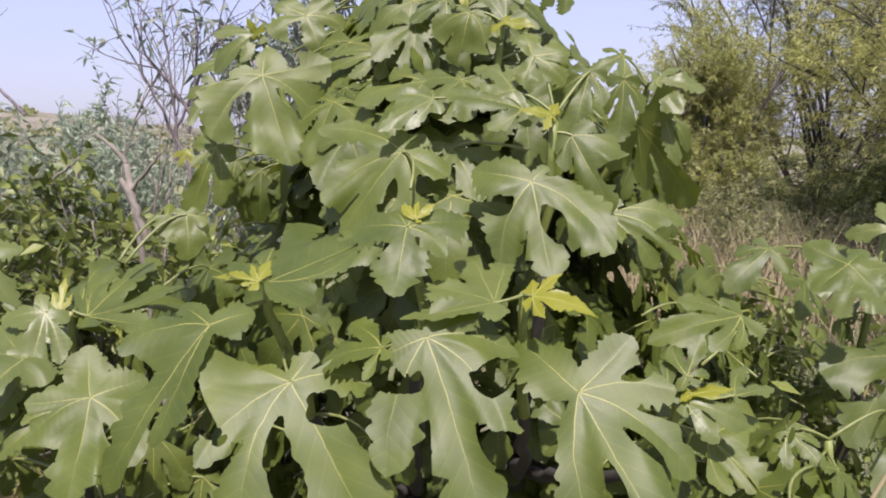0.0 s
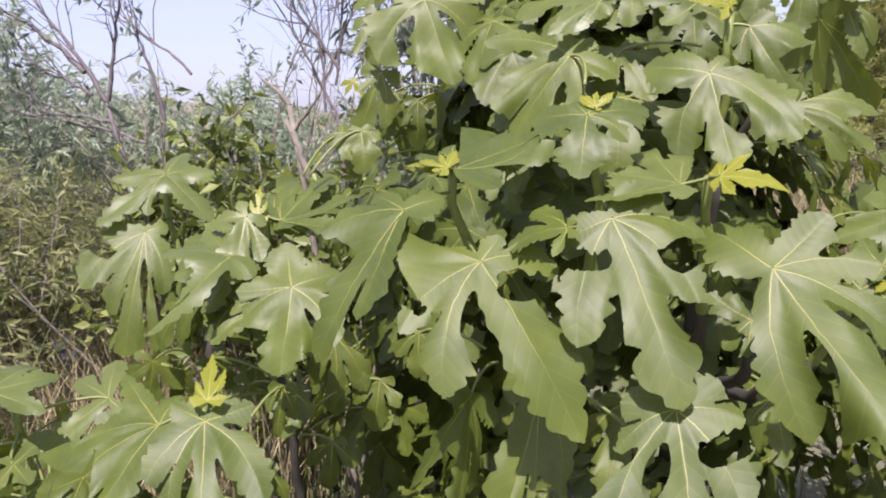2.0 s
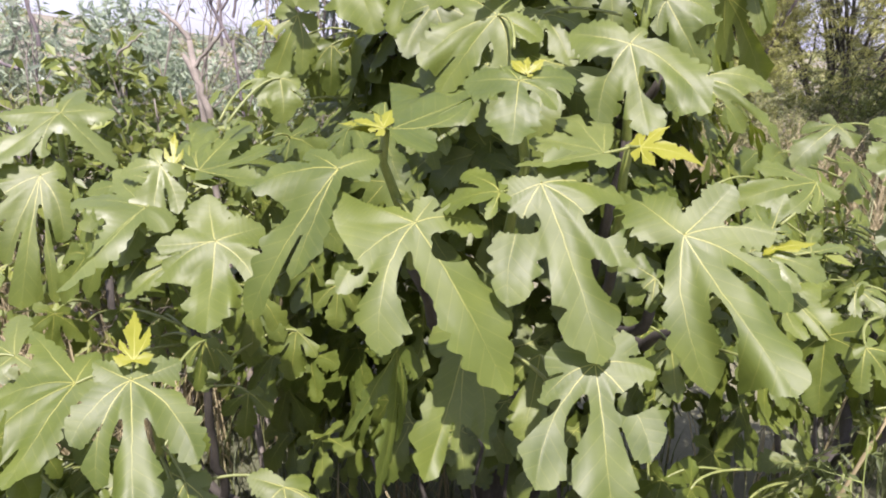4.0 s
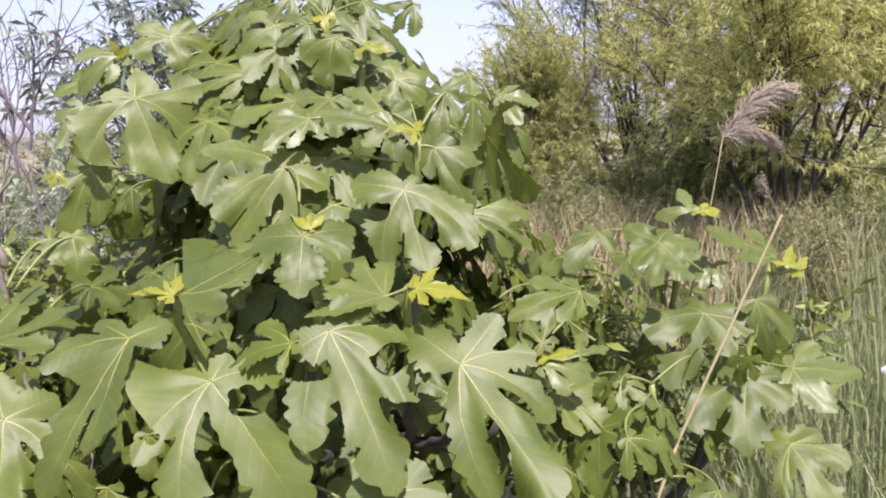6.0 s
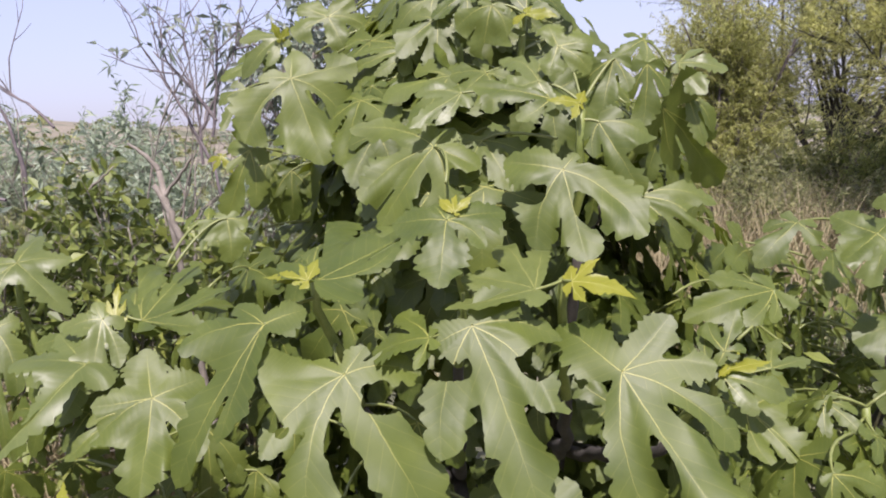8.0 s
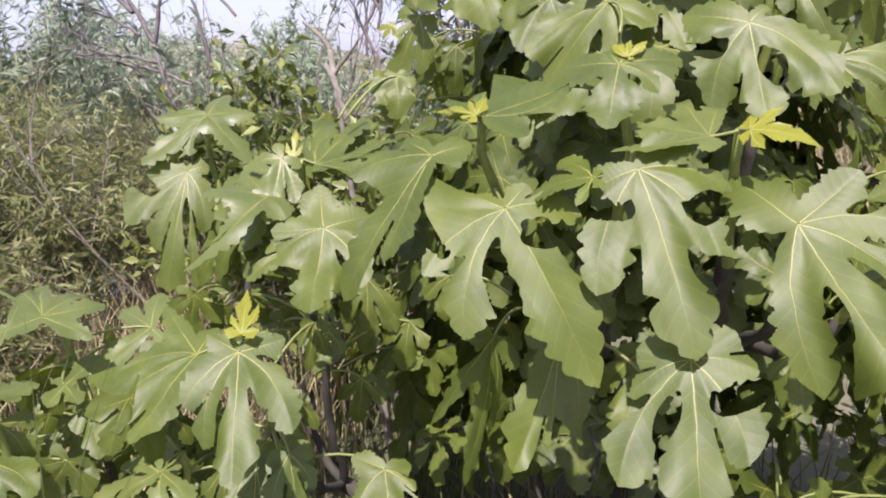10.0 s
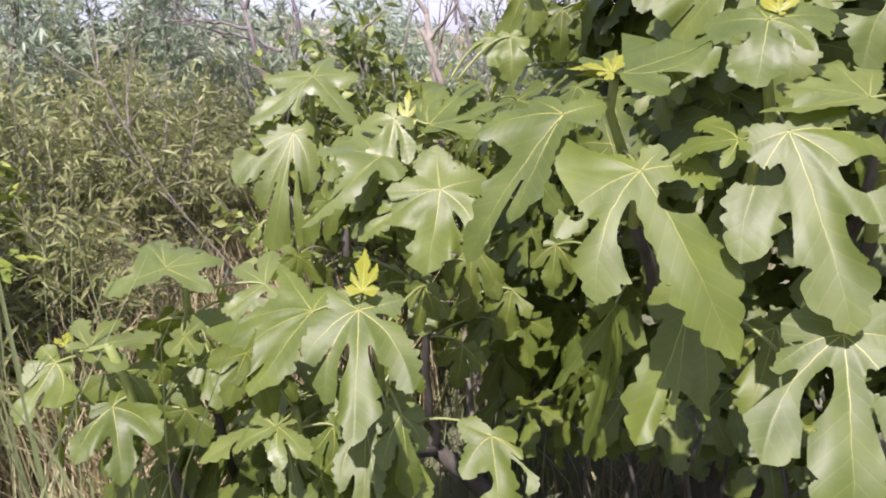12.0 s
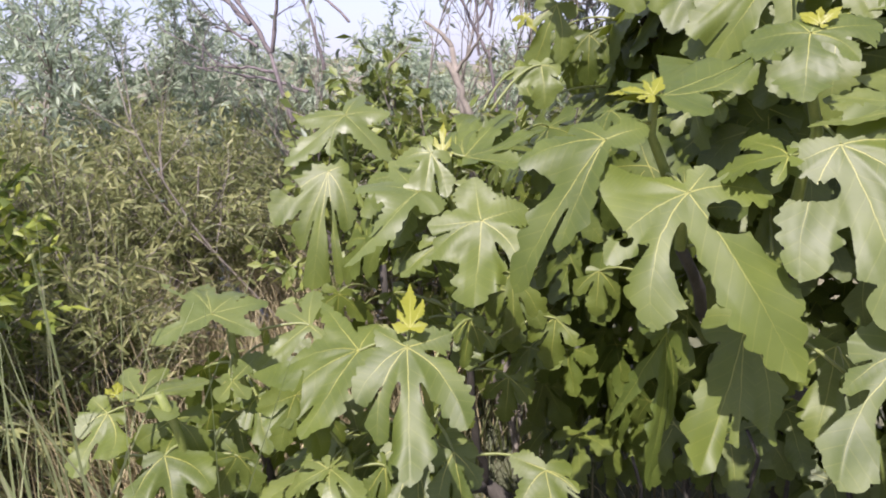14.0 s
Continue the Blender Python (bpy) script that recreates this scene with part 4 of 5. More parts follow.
# ---- inner leaves of the fig ----
CROWN_Z = (0.35, 0.7, 1.0, 1.24, 1.47, 1.68, 1.85, 2.0)
CROWN_R = (0.95, 1.12, 1.12, 0.97, 0.76, 0.56, 0.40, 0.18)
CROWN_SIDE = ((0.9, 1.15, 1.3, 1.5), (1.0, 0.92, 0.74, 0.74))
SHAPES = []
for k in range(9):
    g = np.random.default_rng(300 + k)
    L = 0.15
    SHAPES.append([(-104 + g.normal(0, 8), L * g.uniform(0.4, 0.55)), (-46 + g.normal(0, 5), L * g.uniform(0.72, 0.9)),
                   (46 + g.normal(0, 5), L * g.uniform(0.72, 0.9)), (104 + g.normal(0, 8), L * g.uniform(0.4, 0.55))])


def inner_pose(g, lo, hi, z0, z1, front):
    while True:
        z = g.uniform(z0, z1)
        th = g.uniform(-math.pi, math.pi)
        o = np.array([math.sin(th), -math.cos(th), 0.0])
        if front and o[1] > 0.25:
            continue
        r = np.interp(z, CROWN_Z, CROWN_R) * g.uniform(lo, hi)
        o2 = np.array([o[0] * np.interp(z, *CROWN_SIDE), o[1], 0])
        p = np.array([-0.02, 1.9, z]) + o2 * r
        if (-0.62 < p[0] < 0.40 and p[1] < 1.42 and z < 1.1 or -0.55 < p[0] < 0.48 and p[1] < 1.30 and z < 1.38
                or 0.15 < p[0] < 0.5 and p[1] < 1.42 and 1.1 < z < 1.4 or -0.62 < p[0] < -0.2 and p[1] < 1.57 and 1.36 < z < 1.62):
            continue      # the hollow under the outer leaves
        break
    side = np.cross(o, (0, 0, 1))
    mid = o * g.uniform(0.15, 0.8) + np.array([0, 0, -0.75]) + side * g.normal(0, 0.55)
    mid /= np.linalg.norm(mid)
    nrm = o * 0.6 + np.array([0.1, -0.15, 0.65]) + g.normal(0, 0.25, 3)
    nrm -= mid * (nrm @ mid)
    nrm /= np.linalg.norm(nrm)
    m = Matrix((np.cross(mid, nrm).tolist(), mid.tolist(), nrm.tolist())).transposed()
    return p, m


SHARED = [leaf_mesh(0.15, s, 1.15, 0.35, seed=500 + k, cells=30) for k, s in enumerate(SHAPES)]
_g = np.random.default_rng(77)
for k in range(150):
    p, m = inner_pose(_g, 0.66, 0.92, 1.15, 1.98, True) if k % 5 else inner_pose(_g, 0.45, 0.72, 0.62, 1.15, True)
    e = m.to_euler()
    fig_leaf(tuple(p), tuple(math.degrees(v) for v in e), 0.15, None, me=SHARED[k % len(SHARED)], size=float(_g.uniform(0.55, 1.15)))


def joined_leaves(count, lo, hi, z0, z1, front, seed, name, label):
    g = np.random.default_rng(seed)
    V, F, UV, n = [], [], [], 0
    coarse = [leaf_mesh(0.15, s, 1.0, 0.35, seed=600 + k, cells=15) for k, s in enumerate(SHAPES[:5])]
    data = []
    for me in coarse:
        v = np.empty(len(me.vertices) * 3)
        me.vertices.foreach_get("co", v)
        uv = np.empty(len(me.loops) * 2)
        me.uv_layers[0].data.foreach_get("uv", uv)
        data.append((v.reshape(-1, 3), [tuple(q.vertices) for q in me.polygons], uv))
        bpy.data.meshes.remove(me)
    for k in range(count):
        p, m = inner_pose(g, lo, hi, z0, z1, front)
        v, f, uv = data[k % len(data)]
        V.append(v * g.uniform(0.6, 1.2) @ np.array(m).T + p)
        F += [tuple(i + n for i in q) for q in f]
        UV.append(uv)
        n += len(v)
    ob = mesh_object(name, np.concatenate(V).tolist(), F, FIG, fig, label)
    ob.data.uv_layers.new(name="veins").data.foreach_set("uv", np.concatenate(UV).astype(np.float32))
    ob["kind"] = "stuff"


# low outer clusters
for cx, cy, cz, r, count in ((-0.80, 0.86, 0.88, 0.17, 10), (-0.93, 0.70, 0.86, 0.12, 9), (-0.76, 1.15, 1.08, 0.15, 12), (0.76, 1.34, 0.93, 0.20, 12), (0.96, 1.62, 1.02, 0.16, 9), (0.55, 1.15, 0.98, 0.12, 10), (0.60, 1.70, 1.06, 0.17, 14), (0.85, 1.85, 1.05, 0.15, 10)):
    for k in range(count):
        p, m = inner_pose(_g, 0.74, 0.95, 0.62, 1.1, True)
        p = np.array((cx, cy, cz)) + _g.uniform(-r, r, 3)
        fig_leaf(tuple(p), tuple(math.degrees(v) for v in m.to_euler()), 0.15, None, me=SHARED[k % len(SHARED)], size=float(_g.uniform(0.45, 0.9)))


# low skirt of hanging leaves
for k in range(128):
    _, m = inner_pose(_g, 0.74, 0.95, 0.62, 1.1, True)
    if k < 20:
        p = np.array((_g.uniform(-1.02, -0.62), _g.uniform(0.66, 0.82), _g.uniform(0.30, 0.58)))
    elif k >= 98:
        p = np.array((_g.uniform(-1.0, -0.56), _g.uniform(0.78, 0.98), _g.uniform(0.30, 0.62)))
    elif k < 72:
        p = np.array((_g.uniform(-1.0, -0.56), _g.uniform(0.74, 1.05), _g.uniform(0.34, 0.74)))
    else:
        p = np.array((_g.uniform(0.16, 0.66), _g.uniform(0.98, 1.25), _g.uniform(0.40, 0.76)))
    fig_leaf(tuple(p), tuple(math.degrees(v) for v in m.to_euler()), 0.15, None, me=SHARED[k % len(SHARED)], size=float(_g.uniform(0.65, 1.15)))
# thin dark suckers in the hollow
for k in range(9):
    x, y = -0.34 + 0.065 * k, 1.40 + 0.03 * (k * 5 % 7)
    p = bend((x, y, -0.03), (x + 0.05 * math.sin(k * 2.4), y - 0.05, 0.56 + 0.02 * (k * 3 % 5)), 0, 0.02, 9, _g, 0.008)
    mesh_object("sucker", *tube(p, np.linspace(0.009, 0.004, 9), 6), FIGBARK, fig)

joined_leaves(620, 0.2, 0.66, 0.45, 1.85, True, 81, "leaves", "shaded inner fig leaves")
joined_leaves(300, 0.35, 0.9, 0.5, 1.86, False, 82, "leaves", "fig leaves of the far side")

# ---- shrubs and trees ----
def leaf_cloud(points, dirs, length, width, rng, droop=0.3, spread=0.8, fold=False):
    """Verts and faces of many narrow leaves that start at points and lie along dirs with some scatter."""
    n = len(points)
    d = dirs + rng.normal(0, spread, (n, 3)) + np.array([0, 0, -droop])
    d /= np.linalg.norm(d, axis=1)[:, None] + 1e-9
    s = np.cross(d, rng.normal(0, 1, (n, 3)))
    s /= np.linalg.norm(s, axis=1)[:, None] + 1e-9
    L = (length * rng.uniform(0.6, 1.3, n))[:, None]
    W = (width * rng.uniform(0.7, 1.2, n))[:, None]
    sag = np.array([0, 0, -1.0]) * L * 0.12
    v = np.stack([points, points + d * L * 0.45 + s * W * 0.5, points + d * L + sag, points + d * L * 0.45 - s * W * 0.5], 1).reshape(-1, 3)
    f = (np.arange(n)[:, None] * 4 + np.arange(4)).tolist()
    return v, f


def grow(rng, start, direction, length, n, wander, up):
    p, d = [np.array(start, float)], np.array(direction, float)
    d /= np.linalg.norm(d)
    for _ in range(n - 1):
        d = d + rng.normal(0, wander, 3) + np.array([0, 0, up])
        d /= np.linalg.norm(d)
        p.append(p[-1] + d * length / (n - 1))
    return np.array(p)


def shrub(name, base, label, category, height, spread, stems, subs, twigs, per_twig, leaf, leaf_mat, seed,
          stem_r=0.02, wood=TWIG, wander=0.10, up=0.03, twig_len=0.35, droop=0.3, scatter=0.8, group="", leafless=0.0, first=0.25, stem_name="limb", sub_len=0.45):
    """Stems from one base, side branches on them, twigs on those, and small leaves along the twigs."""
    rng = np.random.default_rng(seed)
    ob = thing(name, base, label, category, group)
    base = np.array(base, float)
    woody, pts, dirs = Joined(), [], []
    for k in range(stems):
        th = 2 * math.pi * (k + rng.uniform(-0.3, 0.3)) / stems
        lean = spread * rng.uniform(0.35, 1.0)
        d = np.array([math.cos(th) * lean, math.sin(th) * lean, height])
        p = grow(rng, base + np.array([math.cos(th), math.sin(th), 0]) * 0.06 - (0, 0, 0.05), d, np.linalg.norm(d) * rng.uniform(0.8, 1.08), 12, wander, up)
        mesh_object(stem_name, *tube(p, stem_r * np.linspace(1, 0.22, 12), 6), wood, ob)
        for _ in range(subs):
            i = rng.uniform(first, 0.97) * 11
            a = int(i)
            q = p[a] + (p[min(a + 1, 11)] - p[a]) * (i - a)
            sd = (p[min(a + 1, 11)] - p[a])
            sd = sd / np.linalg.norm(sd) + rng.normal(0, 0.55, 3)
            sp = grow(rng, q, sd, height * sub_len * rng.uniform(0.5, 1.1) * (1.1 - 0.6 * i / 11), 8, wander * 1.3, up * 1.5)
            woody.add(*tube(sp, stem_r * 0.38 * np.linspace(1, 0.25, 8), 4))
            bare = rng.uniform() < leafless
            for _ in range(twigs):
                j = rng.uniform(0.15, 0.99) * 7
                b = int(j)
                tq = sp[b] + (sp[min(b + 1, 7)] - sp[b]) * (j - b)
                td = sp[min(b + 1, 7)] - sp[b]
                td = td / (np.linalg.norm(td) + 1e-9) + rng.normal(0, 0.5, 3)
                tp = grow(rng, tq, td, twig_len * rng.uniform(0.5, 1.2), 5, 0.14, up - droop * 0.12)
                woody.add(*tube(tp, stem_r * 0.13 * np.linspace(1, 0.4, 5), 3))
                if bare:
                    continue
                u = rng.uniform(0.1, 1, per_twig) * 3.999
                c = u.astype(int)
                seg = tp[c + 1] - tp[c]
                pts.append(tp[c] + seg * (u - c)[:, None])
                dirs.append(seg / (np.linalg.norm(seg, axis=1)[:, None] + 1e-9))
    woody.object("branchwork", wood, ob)["kind"] = "stuff"
    if pts:
        v, f = leaf_cloud(np.concatenate(pts), np.concatenate(dirs), leaf[0], leaf[1], rng, droop, scatter)
        mesh_object("crown", v.tolist(), f, leaf_mat, ob, smooth=False)["kind"] = "stuff"
    return ob


# feathery trees on the far bank
FAR = "trees beyond the fig"
shrub("tamarisk", (2.7, 9.4, 0.0), "feathery yellow-green tamarisk tree with fine foliage", "tree", 2.7, 0.95, 11, 13, 12, 52, (0.075, 0.012), FEATHER, 1, 0.030, wood=BUSHWOOD, up=0.04, twig_len=0.6, sub_len=0.42, first=0.04, group=FAR)
shrub("tamarisk", (4.6, 10.4, 0.0), "tall sparse grey-green tamarisk with slender dark limbs", "tree", 4.9, 2.0, 12, 11, 10, 26, (0.08, 0.010), OLIVE, 2, 0.032, wood=FIGBARK, up=0.03, twig_len=0.7, sub_len=0.36, first=0.22, group=FAR)
shrub("willow", (4.5, 6.4, 0.0), "dense golden-green willow with drooping narrow leaves", "tree", 3.6, 2.0, 12, 15, 13, 46, (0.075, 0.011), WILLOW, 3, 0.030, wood=FIGBARK, up=0.02, twig_len=0.6, droop=0.6, first=0.36, group=FAR)
shrub("willow", (7.0, 6.8, 0.0), "dense golden-green willow with drooping narrow leaves", "tree", 3.9, 2.0, 11, 14, 12, 32, (0.08, 0.012), WILLOW, 4, 0.030, wood=FIGBARK, up=0.02, twig_len=0.6, droop=0.6, first=0.36, group=FAR)
shrub("tamarisk", (6.6, 11.5, 0.0), "tall dull green tamarisk beyond the willows", "tree", 4.6, 2.2, 10, 12, 10, 30, (0.09, 0.011), FEATHER, 5, 0.05, wood=FIGBARK, up=0.04, twig_len=0.7, sub_len=0.42, first=0.05, group=FAR)
shrub("tamarisk", (0.9, 13.5, 0.0), "low feathery tamarisk beyond the dry grass", "tree", 1.3, 1.4, 9, 10, 8, 20, (0.12, 0.02), FEATHER, 6, 0.03, up=0.03, twig_len=0.5, sub_len=0.42, first=0.05, group=FAR)
shrub("shrub", (2.4, 6.6, 0.0), "low olive shrub with dry stems below the trees", "shrub", 0.75, 1.0, 10, 10, 8, 20, (0.06, 0.011), OLIVE, 7, 0.016, up=0.03, twig_len=0.35, sub_len=0.5, first=0.05)
shrub("shrub", (3.4, 7.6, 0.0), "low olive shrub with dry stems below the trees", "shrub", 0.8, 1.0, 10, 10, 8, 20, (0.06, 0.011), OLIVE, 8, 0.016, up=0.03, twig_len=0.35, sub_len=0.5, first=0.05)

# added dark-leaved shrubs: stand in for the shaded hollow below the willow crowns
for x, y, tall, k in ((3.7, 7.5, 1.2, 36), (4.6, 7.6, 1.3, 37), (5.7, 7.5, 1.2, 38)):
    shrub("shrub", (x, y, 0.0), "dark green dense shrub standing in for the shade under the willows", "shrub", tall, 0.65, 10, 9, 7, 22, (0.05, 0.012), DARKLEAF, k, 0.012, wood=FIGBARK, up=0.03, twig_len=0.3, first=0.05, group="shrubs under the willows")

for x, y, tall, k in ((3.2, 4.3, 0.75, 41), (4.1, 4.5, 0.85, 42)):
    shrub("shrub", (x, y, 0.0), "low dull olive shrub in the pale grass", "shrub", tall, 0.6, 10, 9, 7, 20, (0.05, 0.011), OLIVE, k, 0.010, wood=FIGBARK, up=0.03, twig_len=0.25, first=0.05)

# left bank: olive-toned shrubs, silvery ones above them
POND = "shrubs by the pond"
for k, (x, y, tall, wide_) in enumerate(((-2.7, 2.1, 1.05, 0.8), (-2.3, 3.1, 1.05, 0.8), (-3.2, 1.3, 1.15, 0.8), (-3.4, 2.9, 1.2, 0.9), (-2.4, 1.3, 0.75, 0.6))):
    shrub("shrub", (x, y, 0.0), "dense olive-green shrub with fine narrow leaves", "shrub", tall, wide_, 11, 11, 9, 19, (0.062, 0.0105), OLIVE, 11 + k, 0.014, up=0.04, twig_len=0.32, sub_len=0.5, first=0.15, group=POND)
for k, (x, y, tall, wide_) in enumerate(((-3.7, 4.2, 1.65, 1.0), (-4.3, 2.9, 2.1, 1.0), (-4.2, 1.4, 2.1, 0.9))):
    shrub("shrub", (x, y, 0.0), "silvery green shrub with pale narrow leaves", "shrub", tall, wide_, 10, 10, 8, 20, (0.085, 0.016), SILVER, 21 + k, 0.018, up=0.05, twig_len=0.4, droop=0.5, first=0.15, group=POND)
shrub("shrub", (-2.2, 4.6, 0.0), "pale silvery shrub with narrow leaves, behind the bare stems", "shrub", 1.68, 0.6, 10, 10, 9, 24, (0.07, 0.015), SILVER, 16, 0.016, up=0.05, twig_len=0.3, first=0.2, group=POND)
shrub("shrub", (-0.6, 4.8, 0.0), "olive shrub with fine leaves behind the fig", "shrub", 1.2, 1.0, 10, 10, 8, 22, (0.06, 0.012), OLIVE, 17, 0.016, up=0.04, twig_len=0.3, first=0.1)
shrub("shrub", (-1.4, 6.5, 0.0), "olive shrub with fine leaves behind the fig", "shrub", 1.3, 1.2, 10, 10, 8, 22, (0.07, 0.014), OLIVE, 18, 0.016, up=0.04, twig_len=0.35, first=0.1)


def hill_scrub():
    """Clumps of low scrub over the far ground."""
    rng = np.random.default_rng(91)
    n, per = 900, 46
    r, a = np.exp(rng.uniform(math.log(13), math.log(170), n)), np.radians(rng.uniform(-75, 62, n))
    x, y = r * np.sin(a), r * np.cos(a)
    size = rng.uniform(0.35, 0.9, n) * (0.8 + r / 120)
    c = np.stack([x, y, ground_height(x, y)], 1).repeat(per, 0)
    s = size.repeat(per)
    d = rng.normal(0, 1, (n * per, 3))
    d[:, 2] = np.abs(d[:, 2]) * 0.8
    p = c + d * s[:, None] * 0.42
    v, f = leaf_cloud(p, d, 1.0, 1.0, rng, 0.0, 0.6)
    v = (v.reshape(-1, 4, 3) - p[:, None]) * (s * 0.45)[:, None, None] * np.array([1, 1, 1]) * 1.0 + p[:, None]
    ob = mesh_object("scrub", v.reshape(-1, 3).tolist(), f, OLIVE, smooth=False)
    tagged(ob, "low dull green scrub over the far slopes", "scrub", kind="stuff")


hill_scrub()

# bare grey stems with a few leaves
shrub("bare_shrub", (-1.75, 2.45, 0.0), "nearly leafless grey shrub with thin upright twigs", "shrub", 1.85, 0.8, 5, 7, 3, 4, (0.05, 0.015), BLUELEAF, 21, 0.009, wander=0.11, up=0.06, twig_len=0.26, leafless=0.72, first=0.5, group="bare shrubs")
shrub("bare_shrub", (-1.15, 2.75, 0.0), "nearly leafless grey shrub with thin upright twigs", "shrub", 1.9, 0.5, 8, 6, 3, 4, (0.05, 0.015), BLUELEAF, 22, 0.009, wander=0.11, up=0.06, twig_len=0.24, leafless=0.86, first=0.55, group="bare shrubs")
shrub("almond_tree", (-0.62, 3.0, 0.0), "slender small tree with drooping dull green leaves", "tree", 2.3, 0.13, 6, 7, 5, 10, (0.07, 0.017), BLUELEAF, 23, 0.016, wander=0.06, up=0.05, twig_len=0.22, droop=1.0, first=0.8, sub_len=0.22)

# a bare bush whose limbs fan out over the pond side
def bare_bush(base, limbs, seed):
    rng = np.random.default_rng(seed)
    ob = thing("bare_bush", base, "dark bare bush with forking crooked limbs and few leaves", "bush", "bare shrubs")
    twigs, pts, dirs = Joined(), [], []
    for a, b, r in limbs:
        p = bend(a, b, 0.012, 0.01, 12, rng, 0.0035)
        mesh_object("limb", *tube(p, np.linspace(r, r * 0.35, 12) * (1 + 0.15 * (np.arange(12) % 4 == 2)), 6), BUSHWOOD, ob)
        d = (p[-1] - p[0]) / np.linalg.norm(p[-1] - p[0])
        for _ in range(6 if r < 0.013 else 0):
            i = int(rng.uniform(3, 12))
            q = grow(rng, p[i], d + rng.normal(0, 0.45, 3) + (0, 0, 0.35), rng.uniform(0.12, 0.42), 7, 0.13, 0.04)
            twigs.add(*tube(q, np.linspace(0.0035, 0.0012, 7), 4))
            for _ in range(2):
                j = int(rng.uniform(2, 6))
                s = grow(rng, q[j], q[j] - q[j - 1] + rng.normal(0, 0.03, 3), rng.uniform(0.06, 0.16), 4, 0.12, 0.03)
                twigs.add(*tube(s, np.linspace(0.0018, 0.0008, 4), 3))
                if rng.uniform() < 0.4:
                    pts += [s[m] for m in (1, 2, 3, 3)]
                    dirs += [s[3] - s[0]] * 4
    twigs.object("branchwork", BUSHWOOD, ob)["kind"] = "stuff"
    dirs = np.array(dirs)
    v, f = leaf_cloud(np.array(pts), dirs / np.linalg.norm(dirs, axis=1)[:, None], 0.055, 0.016, rng, 0.5, 0.6)
    mesh_object("leaves", v.tolist(), f, BLUELEAF, ob, smooth=False)["kind"] = "stuff"


bare_bush((-1.62, 2.42, 0.0), (((-1.62, 2.42, -0.03), (-1.95, 2.42, 1.58), 0.019),
                               ((-1.95, 2.42, 1.58), (-2.22, 2.42, 1.99), 0.01),
                               ((-2.03, 2.42, 1.7), (-2.38, 2.42, 1.97), 0.012),
                               ((-2.01, 2.42, 1.61), (-2.23, 2.42, 1.71), 0.007),
                               ((-1.94, 2.42, 1.58), (-1.82, 2.42, 2.02), 0.009),
                               ((-1.93, 2.42, 1.5), (-2.35, 2.42, 1.55), 0.007),
                               ((-1.7, 2.42, 1.49), (-1.79, 2.42, 1.87), 0.008),
                               ((-1.79, 2.42, 1.41), (-2.37, 2.52, 1.54), 0.007),
                               ((-1.56, 2.42, 1.66), (-1.97, 2.52, 1.94), 0.006)), 71)
bare_bush((-0.98, 2.6, 0.0), (((-0.98, 2.6, -0.03), (-1.06, 2.6, 1.51), 0.014),
                               ((-1.03, 2.6, 1.65), (-1.24, 2.6, 1.92), 0.008),
                               ((-1.07, 2.6, 1.5), (-1.29, 2.6, 1.95), 0.007),
                               ((-1.1, 2.6, 1.49), (-1.12, 2.6, 1.96), 0.006),
                               ((-1.05, 2.6, 1.59), (-0.99, 2.6, 1.97), 0.006),
                               ((-1.09, 2.6, 1.62), (-0.92, 2.6, 1.92), 0.006)), 72)

# dark leafy plants just behind the fig
shrub("leafy_shrub", (-1.24, 2.2, 0.0), "dark green leafy shrub with small pointed leaves", "shrub", 1.36, 0.28, 10, 8, 6, 8, (0.065, 0.028), DARKLEAF, 31, 0.010, up=0.04, twig_len=0.2, droop=0.5, first=0.4, group="leafy shrubs")
shrub("leafy_shrub", (-0.95, 2.35, 0.0), "dark green leafy shrub with small pointed leaves", "shrub", 1.30, 0.38, 9, 8, 6, 8, (0.065, 0.028), DARKLEAF, 32, 0.010, up=0.04, twig_len=0.2, droop=0.5, first=0.4, group="leafy shrubs")
shrub("leafy_shrub", (1.0, 2.1, 0.0), "dark green leafy shrub with small pointed leaves", "shrub", 1.0, 0.35, 9, 8, 6, 8, (0.055, 0.024), DARKLEAF, 33, 0.010, up=0.04, twig_len=0.2, droop=0.5, first=0.3, group="leafy shrubs")
shrub("leafy_shrub", (-2.18, 0.84, 0.0), "leafy shrub with yellow-green leaf tips", "shrub", 1.3, 0.26, 8, 8, 6, 8, (0.06, 0.026), YELLOWLEAF, 35, 0.009, up=0.04, twig_len=0.18, droop=0.4, first=0.3, group="leafy shrubs")
shrub("vetch", (0.52, 0.93, 0.0), "slender climbing weed with fine feathery leaflets", "weed", 0.95, 0.14, 6, 5, 4, 9, (0.022, 0.007), GRASS, 34, 0.004, wood=SHOOT, up=0.05, twig_len=0.09, first=0.55, sub_len=0.16)

# a dead grey branch that stands at the fig's side
dead = thing("dead_branch", (-0.78, 1.88, 0.0), "weathered grey forked dead branch beside the fig", "branch")
